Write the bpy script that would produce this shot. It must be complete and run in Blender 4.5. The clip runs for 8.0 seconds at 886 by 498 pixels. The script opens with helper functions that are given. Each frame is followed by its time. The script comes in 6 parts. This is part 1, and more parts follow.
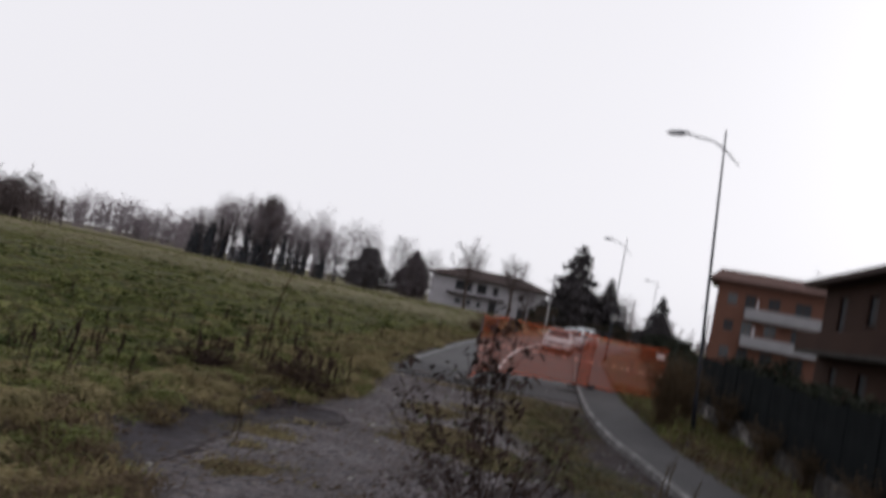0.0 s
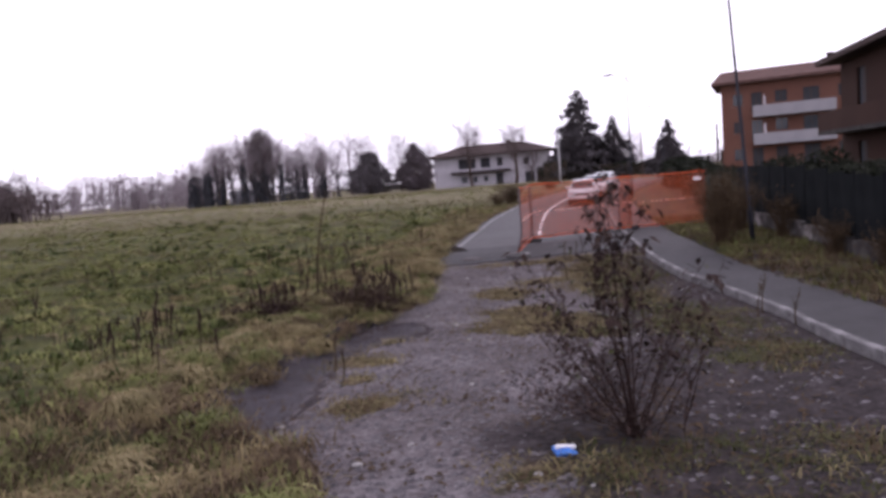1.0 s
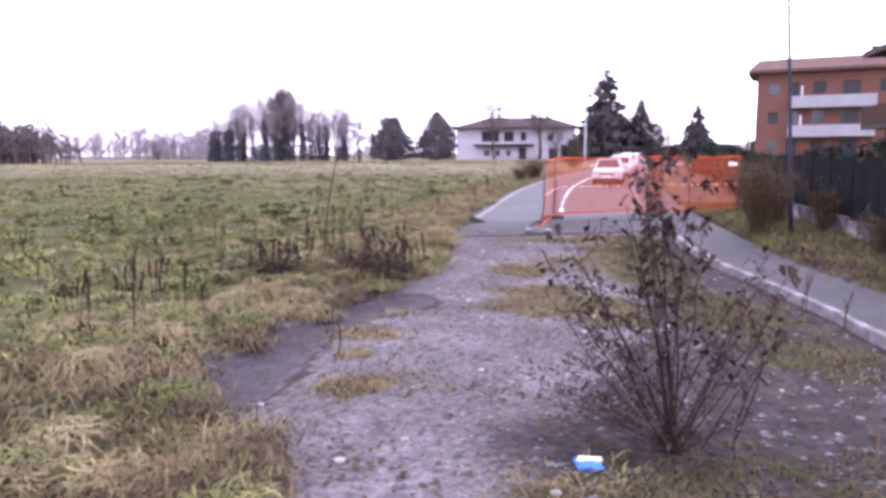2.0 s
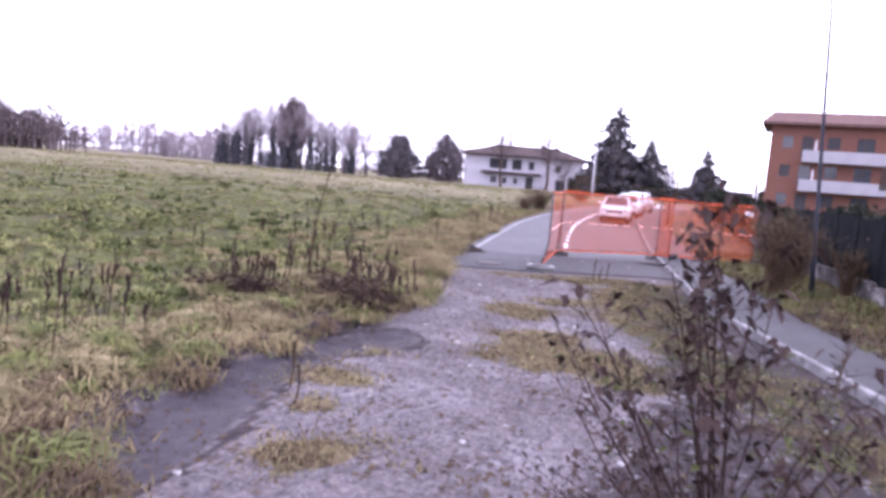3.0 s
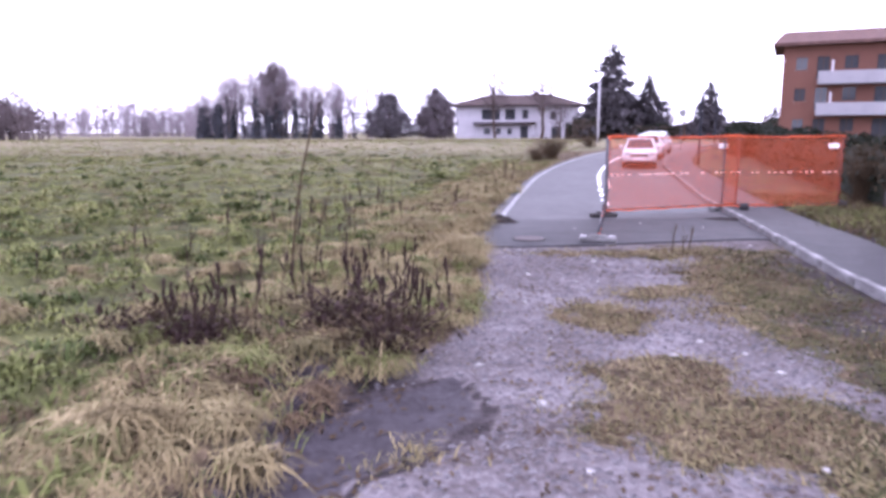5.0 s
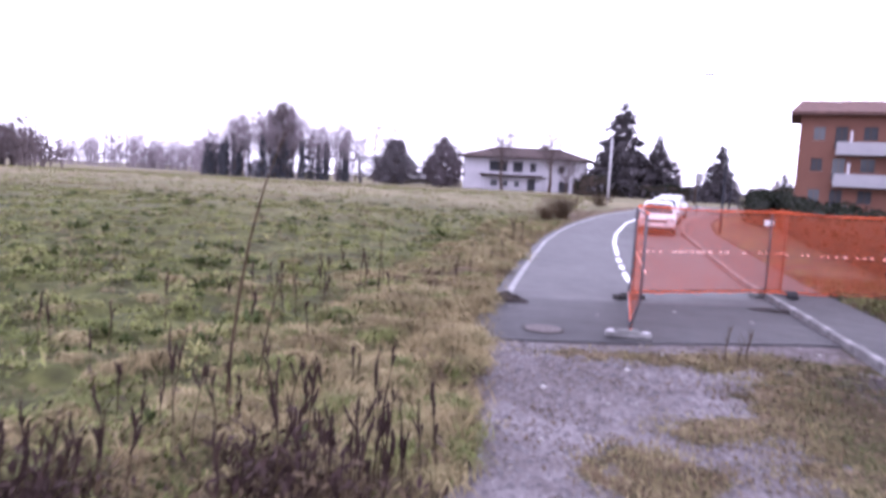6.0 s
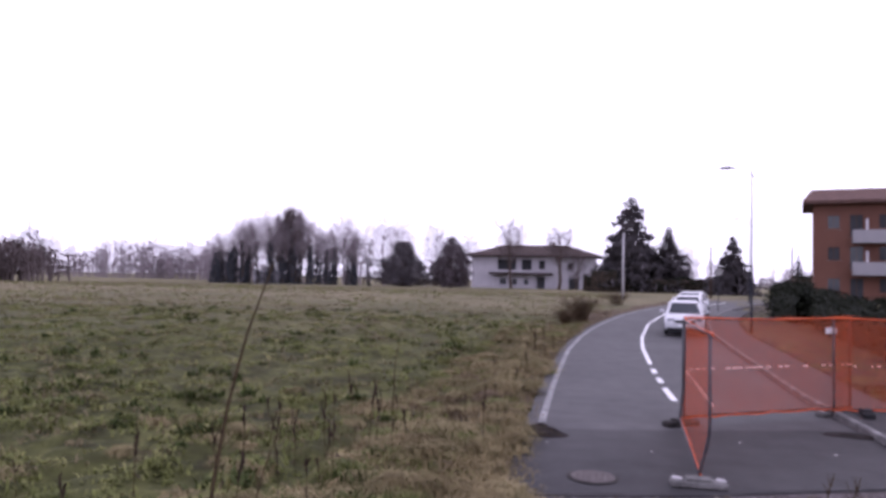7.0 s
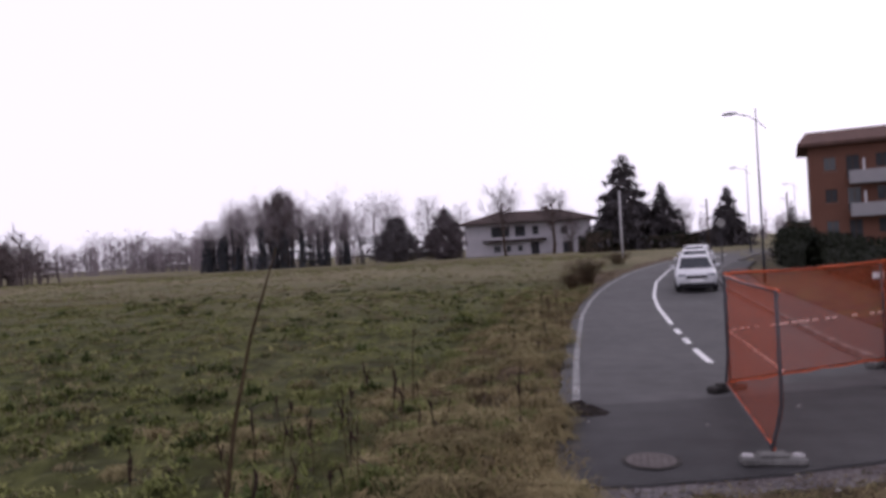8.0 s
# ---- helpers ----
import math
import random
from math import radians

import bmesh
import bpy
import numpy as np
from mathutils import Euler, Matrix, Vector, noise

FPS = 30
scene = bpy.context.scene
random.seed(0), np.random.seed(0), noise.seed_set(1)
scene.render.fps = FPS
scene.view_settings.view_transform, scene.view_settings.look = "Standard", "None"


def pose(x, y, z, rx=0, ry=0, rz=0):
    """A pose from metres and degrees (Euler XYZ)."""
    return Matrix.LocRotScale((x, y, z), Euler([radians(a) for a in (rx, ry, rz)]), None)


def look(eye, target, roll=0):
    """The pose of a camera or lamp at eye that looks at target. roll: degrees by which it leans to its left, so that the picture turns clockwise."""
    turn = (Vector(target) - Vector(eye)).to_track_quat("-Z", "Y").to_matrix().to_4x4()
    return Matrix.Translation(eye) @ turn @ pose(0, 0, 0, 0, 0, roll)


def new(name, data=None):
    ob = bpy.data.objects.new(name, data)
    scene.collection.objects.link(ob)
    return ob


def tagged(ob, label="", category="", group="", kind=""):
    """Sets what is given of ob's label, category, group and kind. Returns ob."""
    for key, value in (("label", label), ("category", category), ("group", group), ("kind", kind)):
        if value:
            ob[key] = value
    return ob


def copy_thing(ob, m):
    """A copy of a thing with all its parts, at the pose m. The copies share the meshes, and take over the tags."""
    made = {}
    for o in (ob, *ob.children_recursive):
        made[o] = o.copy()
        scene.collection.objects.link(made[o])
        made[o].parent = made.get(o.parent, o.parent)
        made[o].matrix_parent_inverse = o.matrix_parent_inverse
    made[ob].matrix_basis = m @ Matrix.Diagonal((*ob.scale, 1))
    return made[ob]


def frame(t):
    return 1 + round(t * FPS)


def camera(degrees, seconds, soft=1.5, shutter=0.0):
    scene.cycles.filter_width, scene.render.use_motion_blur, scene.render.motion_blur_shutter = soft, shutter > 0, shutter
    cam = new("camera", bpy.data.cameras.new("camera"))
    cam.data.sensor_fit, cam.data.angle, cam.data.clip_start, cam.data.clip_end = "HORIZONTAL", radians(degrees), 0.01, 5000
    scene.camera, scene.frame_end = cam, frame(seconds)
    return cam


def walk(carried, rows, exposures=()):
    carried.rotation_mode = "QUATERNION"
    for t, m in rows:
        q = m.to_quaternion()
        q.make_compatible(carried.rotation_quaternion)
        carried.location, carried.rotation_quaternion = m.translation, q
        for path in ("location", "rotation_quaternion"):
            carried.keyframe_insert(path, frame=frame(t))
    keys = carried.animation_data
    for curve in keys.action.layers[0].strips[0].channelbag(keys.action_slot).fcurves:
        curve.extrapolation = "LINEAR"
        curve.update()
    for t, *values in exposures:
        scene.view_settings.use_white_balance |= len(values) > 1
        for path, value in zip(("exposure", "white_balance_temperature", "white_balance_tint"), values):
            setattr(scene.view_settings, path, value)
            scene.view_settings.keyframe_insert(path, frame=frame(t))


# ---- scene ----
cam = camera(64.0, 8.0, soft=3.5, shutter=0.4)
# seconds, eye x, y, z, then turns about x, y, z
PATH = [
    (0.0, 0.000, 0.000, 2.229, 93.85, -11.58, 11.78),
    (0.2, -0.190, -0.042, 2.320, 90.28, -5.53, 11.90),
    (0.4, -0.380, -0.009, 2.380, 87.61, 0.33, 11.92),
    (0.5, -0.470, 0.035, 2.402, 86.22, 2.83, 11.88),
    (0.8, -0.698, 0.161, 2.346, 85.73, 6.06, 11.85),
    (1.0, -0.810, 0.283, 2.290, 84.51, 4.43, 12.07),
    (2.5, -1.086, 1.836, 2.111, 81.98, -1.46, 14.20),
    (3.0, -1.244, 2.481, 2.137, 84.01, -4.73, 14.37),
    (3.5, -1.570, 3.318, 2.120, 85.07, -3.82, 14.27),
    (4.0, -2.000, 4.231, 2.055, 80.42, 0.24, 13.57),
    (5.5, -3.119, 7.734, 2.137, 80.92, -0.16, 13.40),
    (6.0, -3.358, 9.026, 2.289, 84.34, -3.04, 14.07),
    (6.5, -3.648, 9.937, 2.491, 89.43, -3.42, 14.44),
    (7.0, -3.957, 10.562, 2.588, 92.30, -1.13, 14.70),
    (7.5, -4.355, 10.980, 2.641, 91.57, -1.61, 14.39),
    (8.0, -4.609, 11.634, 2.601, 90.06, 3.23, 14.08),
]
# seconds, stops, kelvin, tint
EXPOSURES = [
    (0.0, -1.72, 6400, 10), (0.5, -1.63, 6400, 11), (1.0, -0.93, 6150, 28), (2.3, 0.5, 5700, 35), (3.0, 0.45, 5650, 35), (3.5, 0.0, 5650, 35), (4.0, 0.2, 5650, 36),
    (5.5, 0.42, 5500, 36), (6.0, 0.26, 5600, 36), (6.6, -0.34, 5650, 37), (7.2, -1.15, 5900, 32), (7.6, -1.54, 6050, 28), (8.0, -1.5, 6200, 26),
]
walk(cam, [(row[0], pose(*row[1:])) for row in PATH], EXPOSURES)

# ---- light: overcast winter afternoon ----
world = bpy.data.worlds.new("overcast_sky")
scene.world = world
world.use_nodes = True
wn, wl = world.node_tree.nodes, world.node_tree.links
wn.clear()
sky = wn.new("ShaderNodeTexSky")
sky.sky_type = "NISHITA"
sky.sun_disc = False
sky.sun_elevation = radians(24)
sky.sun_rotation = radians(35)
sky.air_density, sky.dust_density, sky.ozone_density = 1.0, 6.0, 1.0
grey = wn.new("ShaderNodeHueSaturation")
grey.inputs["Saturation"].default_value = 0.12
# cloud deck: evens the clear sky's brightness out
deck = wn.new("ShaderNodeMix")
deck.data_type = "RGBA"
deck.inputs[0].default_value = 0.8
deck.inputs[7].default_value = (35.0, 34.3, 35.7, 1)
bg = wn.new("ShaderNodeBackground")
bg.inputs["Strength"].default_value = 0.1
wout = wn.new("ShaderNodeOutputWorld")
wl.new(sky.outputs[0], grey.inputs["Color"])
wl.new(grey.outputs[0], deck.inputs[6])
wl.new(deck.outputs[2], bg.inputs["Color"])
wl.new(bg.outputs[0], wout.inputs["Surface"])

sun = new("sun", bpy.data.lights.new("sun", "SUN"))
sun.data.energy = 0.6
sun.data.angle = radians(25)
sun.data.color = (1.0, 0.96, 0.9)
sun.matrix_world = look((0, 0, 0), (-0.55, -0.75, -0.55))


# ---- materials ----
def mat(name, colors, scale=8.0, fine=60.0, rough=0.8, bump=0.3, metal=0.0, mix_fine=0.4, dist=0.02, spec=0.1, vary=0.0, coord="Object"):
    """Noise at two scales between two or three colours, with fine relief. vary: brightness spread from piece to piece."""
    m = bpy.data.materials.new(name)
    m.use_nodes = True
    nt = m.node_tree
    N, K = nt.nodes, nt.links
    b = N["Principled BSDF"]
    tc = N.new("ShaderNodeTexCoord")
    n1, n2 = N.new("ShaderNodeTexNoise"), N.new("ShaderNodeTexNoise")
    n1.inputs["Scale"].default_value, n1.inputs["Detail"].default_value = scale, 5
    n2.inputs["Scale"].default_value, n2.inputs["Detail"].default_value = fine, 3
    K.new(tc.outputs[coord], n1.inputs["Vector"])
    K.new(tc.outputs[coord], n2.inputs["Vector"])
    mx = N.new("ShaderNodeMix")
    mx.data_type = "FLOAT"
    mx.inputs[0].default_value = mix_fine
    K.new(n1.outputs["Fac"], mx.inputs[2])
    K.new(n2.outputs["Fac"], mx.inputs[3])
    ramp = N.new("ShaderNodeValToRGB")
    el = ramp.color_ramp.elements
    el[0].position, el[1].position = 0.33, 0.67
    el[0].color, el[1].color = (*colors[0], 1), (*colors[-1], 1)
    if len(colors) == 3:
        e = el.new(0.5)
        e.color = (*colors[1], 1)
    K.new(mx.outputs[0], ramp.inputs["Fac"])
    out = ramp.outputs["Color"]
    if vary:
        geo = N.new("ShaderNodeNewGeometry")
        info = N.new("ShaderNodeObjectInfo")
        add = N.new("ShaderNodeMath")
        add.operation = "ADD"
        K.new(geo.outputs["Random Per Island"], add.inputs[0])
        K.new(info.outputs["Random"], add.inputs[1])
        mr = N.new("ShaderNodeMapRange")
        mr.inputs["From Max"].default_value = 2.0
        mr.inputs["To Min"].default_value, mr.inputs["To Max"].default_value = 1 - vary, 1 + vary
        K.new(add.outputs[0], mr.inputs["Value"])
        hs = N.new("ShaderNodeHueSaturation")
        K.new(mr.outputs[0], hs.inputs["Value"])
        K.new(out, hs.inputs["Color"])
        out = hs.outputs["Color"]
    K.new(out, b.inputs["Base Color"])
    b.inputs["Roughness"].default_value = rough
    b.inputs["Metallic"].default_value = metal
    b.inputs["Specular IOR Level"].default_value = spec
    if bump:
        bp = N.new("ShaderNodeBump")
        bp.inputs["Strength"].default_value, bp.inputs["Distance"].default_value = bump, dist
        K.new(mx.outputs[0], bp.inputs["Height"])
        K.new(bp.outputs["Normal"], b.inputs["Normal"])
    return m


M_CONCRETE = mat("concrete", [(0.180, 0.174, 0.168), (0.252, 0.246, 0.240), (0.312, 0.306, 0.300)], 5, 70, 0.9, 0.4, vary=0.12)
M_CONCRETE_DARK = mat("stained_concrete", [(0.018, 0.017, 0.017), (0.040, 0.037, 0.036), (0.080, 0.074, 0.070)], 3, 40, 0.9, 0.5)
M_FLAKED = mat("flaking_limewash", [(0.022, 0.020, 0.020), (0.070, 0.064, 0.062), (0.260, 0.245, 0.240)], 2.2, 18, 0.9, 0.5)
M_FOOT = mat("weathered_ballast", [(0.07, 0.068, 0.068), (0.13, 0.127, 0.126), (0.2, 0.196, 0.195)], 5, 60, 0.9, 0.4)
M_KERB = mat("kerb_stone", [(0.060, 0.058, 0.060), (0.135, 0.131, 0.133), (0.250, 0.245, 0.248)], 4, 60, 0.85, 0.4, vary=0.15)
M_STEEL = mat("galvanised_steel", [(0.04, 0.04, 0.046), (0.085, 0.085, 0.095)], 6, 80, 0.5, 0.1, metal=0.5)
M_LAMP_POLE = mat("painted_lamp_steel", [(0.018, 0.020, 0.027), (0.034, 0.036, 0.045)], 4, 50, 0.55, 0.05)
M_LAMP_HEAD = mat("lamp_head_grey", [(0.090, 0.090, 0.110), (0.140, 0.140, 0.170)], 4, 40, 0.4, 0.05)
M_LAMP_GLASS = mat("lamp_glass", [(0.35, 0.36, 0.4), (0.45, 0.46, 0.5)], 4, 40, 0.15, 0.0)
M_WHITE = mat("white_plastic", [(0.72, 0.72, 0.74), (0.82, 0.82, 0.84)], 5, 50, 0.5, 0.05)
M_BLACK = mat("black_rubber", [(0.015, 0.015, 0.017), (0.03, 0.03, 0.032)], 6, 60, 0.8, 0.2)
M_LINE = mat("road_paint", [(0.40, 0.40, 0.41), (0.66, 0.66, 0.67), (0.8, 0.8, 0.8)], 3, 30, 0.8, 0.2)
M_LINE_WORN = mat("worn_road_paint", [(0.100, 0.100, 0.103), (0.200, 0.200, 0.204), (0.340, 0.340, 0.342)], 3, 30, 0.8, 0.2)
M_PLASTER_WHITE = mat("white_plaster", [(0.40, 0.385, 0.42), (0.50, 0.485, 0.52)], 0.6, 12, 0.9, 0.1)
M_ORANGE_WALL = mat("terracotta_plaster", [(0.108, 0.053, 0.040), (0.143, 0.071, 0.053)], 0.4, 10, 0.9, 0.1)
M_BROWN_WALL = mat("brown_plaster", [(0.030, 0.017, 0.014), (0.046, 0.026, 0.020)], 0.4, 10, 0.9, 0.1)
M_ROOF = mat("clay_roof", [(0.07, 0.042, 0.038), (0.115, 0.068, 0.058)], 1.5, 20, 0.9, 0.5, dist=0.05)
M_ROOF_DARK = mat("dark_roof", [(0.042, 0.032, 0.032), (0.070, 0.049, 0.045)], 1.5, 20, 0.9, 0.5, dist=0.05)
M_WOOD_DARK = mat("dark_wood", [(0.05, 0.03, 0.02), (0.10, 0.06, 0.04)], 3, 40, 0.7, 0.2)
M_SHUTTER = mat("window_shutter", [(0.030, 0.032, 0.037), (0.050, 0.053, 0.060)], 3, 40, 0.6, 0.2)
M_PANE = mat("window_pane", [(0.030, 0.036, 0.044), (0.055, 0.062, 0.072)], 1, 10, 0.12, 0.0, spec=0.45)
M_BALCONY = mat("balcony_parapet", [(0.220, 0.215, 0.235), (0.270, 0.265, 0.280)], 1, 12, 0.85, 0.1)
M_BARK = mat("bark", [(0.05, 0.035, 0.03), (0.10, 0.075, 0.06)], 6, 50, 0.95, 0.5)
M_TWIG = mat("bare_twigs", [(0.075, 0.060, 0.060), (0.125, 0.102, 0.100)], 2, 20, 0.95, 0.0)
# paler copy of the twig colour, with distance haze painted into it
M_TWIG_HAZE = mat("haze_pale_twigs", [(0.21, 0.182, 0.195), (0.30, 0.262, 0.28)], 0.5, 8, 0.95, 0.0)
# ivy and needle colours are lightened and greyed to paint in distance haze
M_IVY = mat("ivy_leaves", [(0.036, 0.040, 0.046), (0.070, 0.072, 0.082)], 1, 12, 0.9, 0.0, vary=0.2, spec=0.03)
M_CONIFER = mat("conifer_needles", [(0.058, 0.052, 0.057), (0.100, 0.092, 0.098)], 0.8, 10, 0.95, 0.0, vary=0.18, spec=0.03)
M_CONIFER_BROWN = mat("brownish_needles", [(0.070, 0.058, 0.064), (0.116, 0.098, 0.106)], 0.8, 10, 0.95, 0.0, vary=0.18, spec=0.03)
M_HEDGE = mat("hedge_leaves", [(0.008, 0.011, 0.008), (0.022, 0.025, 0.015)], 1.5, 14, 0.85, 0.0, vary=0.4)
M_BRUSH = mat("brown_brush", [(0.036, 0.025, 0.015), (0.086, 0.060, 0.036)], 2, 20, 0.95, 0.0, vary=0.3)
M_WEED = mat("dry_weed_stem", [(0.032, 0.023, 0.014), (0.080, 0.058, 0.034)], 5, 40, 0.95, 0.0, vary=0.3)
M_SEED = mat("dry_seed_head", [(0.018, 0.012, 0.011), (0.045, 0.028, 0.024)], 20, 90, 0.95, 0.6, vary=0.3)
M_LEAF_DRY = mat("withered_leaves", [(0.02, 0.013, 0.014), (0.06, 0.04, 0.032)], 8, 60, 0.8, 0.0, vary=0.5)
M_LEAF_GREEN = mat("dull_green_leaves", [(0.035, 0.04, 0.014), (0.075, 0.08, 0.03)], 8, 60, 0.8, 0.0, vary=0.4)
M_GRASS = mat("field_grass", [(0.050, 0.061, 0.017), (0.105, 0.116, 0.038), (0.205, 0.194, 0.082)], 0.5, 3.0, 0.85, 0.0, vary=0.35)
M_GRASS_DRY = mat("dry_grass", [(0.080, 0.063, 0.031), (0.160, 0.128, 0.064), (0.270, 0.222, 0.120)], 0.7, 4.0, 0.9, 0.0, vary=0.3)
M_GRASS_OLIVE = mat("olive_grass", [(0.082, 0.070, 0.037), (0.156, 0.131, 0.073), (0.255, 0.210, 0.126)], 0.6, 4.0, 0.9, 0.0, vary=0.35)
M_LEAF_DARK = mat("dark_field_leaves", [(0.026, 0.036, 0.012), (0.058, 0.074, 0.024)], 0.8, 4.0, 0.9, 0.0, vary=0.35)
M_TUSSOCK = mat("matted_straw_grass", [(0.088, 0.078, 0.036), (0.172, 0.146, 0.072), (0.290, 0.238, 0.130)], 1.4, 6.0, 0.9, 0.0, vary=0.3)
M_GRASS_BROWN = mat("brown_dead_grass", [(0.042, 0.030, 0.018), (0.108, 0.076, 0.044)], 1.0, 5.0, 0.9, 0.0, vary=0.3)
M_CAR_WHITE = mat("white_car_paint", [(0.46, 0.47, 0.50), (0.54, 0.55, 0.58)], 1, 8, 0.25, 0.0, spec=0.6)
M_CAR_GLASS = mat("car_glass", [(0.02, 0.024, 0.032), (0.035, 0.04, 0.05)], 1, 8, 0.16, 0.0, spec=0.1)
M_CAR_LAMP = mat("car_headlight", [(0.13, 0.14, 0.16), (0.24, 0.25, 0.28)], 10, 40, 0.1, 0.0, spec=0.9)
M_RUST = mat("rusty_iron", [(0.075, 0.066, 0.066), (0.125, 0.110, 0.108)], 9, 60, 0.85, 0.5)
M_STONE = mat("pale_stone", [(0.17, 0.165, 0.16), (0.36, 0.35, 0.34)], 12, 70, 0.9, 0.4, vary=0.3)
M_DIRT = mat("dark_dirt", [(0.011, 0.009, 0.009), (0.028, 0.023, 0.022)], 6, 50, 0.95, 0.8, dist=0.04)
M_MESH_DARK = mat("dark_fence_screen", [(0.006, 0.007, 0.008), (0.012, 0.014, 0.015)], 2, 60, 1.0, 0.2, spec=0.05)
M_BLUE = mat("blue_wrapper", [(0.05, 0.16, 0.5), (0.10, 0.26, 0.65)], 12, 60, 0.4, 0.3)
M_PALE_POST = mat("pale_concrete_pole", [(0.36, 0.35, 0.37), (0.46, 0.45, 0.47)], 2, 30, 0.85, 0.2)


def asphalt_material(name, low, high):
    m = bpy.data.materials.new(name)
    m.use_nodes = True
    N, K = m.node_tree.nodes, m.node_tree.links
    b = N["Principled BSDF"]
    tc = N.new("ShaderNodeTexCoord")
    big, mid, fine = N.new("ShaderNodeTexNoise"), N.new("ShaderNodeTexNoise"), N.new("ShaderNodeTexNoise")
    for n, s in ((big, 0.35), (mid, 2.2), (fine, 90)):
        n.inputs["Scale"].default_value, n.inputs["Detail"].default_value = s, 6
        K.new(tc.outputs["Object"], n.inputs["Vector"])
    r1 = N.new("ShaderNodeValToRGB")
    r1.color_ramp.elements[0].position, r1.color_ramp.elements[1].position = 0.35, 0.66
    r1.color_ramp.elements[0].color, r1.color_ramp.elements[1].color = (*low, 1), (*high, 1)
    s = N.new("ShaderNodeMath")
    s.operation = "ADD"
    half = N.new("ShaderNodeMath")
    half.operation = "MULTIPLY"
    half.inputs[1].default_value = 0.5
    K.new(big.outputs["Fac"], s.inputs[0])
    K.new(mid.outputs["Fac"], s.inputs[1])
    K.new(s.outputs[0], half.inputs[0])
    K.new(half.outputs[0], r1.inputs["Fac"])
    r2 = N.new("ShaderNodeMix")
    r2.data_type = "RGBA"
    r2.blend_type = "OVERLAY"
    r2.inputs[0].default_value = 0.55
    K.new(r1.outputs["Color"], r2.inputs[6])
    K.new(fine.outputs["Color"], r2.inputs[7])
    bw = N.new("ShaderNodeHueSaturation")
    bw.inputs["Saturation"].default_value = 0.35
    K.new(r2.outputs[2], bw.inputs["Color"])
    K.new(bw.outputs[0], b.inputs["Base Color"])
    b.inputs["Roughness"].default_value = 0.75
    b.inputs["Specular IOR Level"].default_value = 0.15
    bp = N.new("ShaderNodeBump")
    bp.inputs["Strength"].default_value, bp.inputs["Distance"].default_value = 0.35, 0.01
    K.new(fine.outputs["Fac"], bp.inputs["Height"])
    K.new(bp.outputs["Normal"], b.inputs["Normal"])
    return m


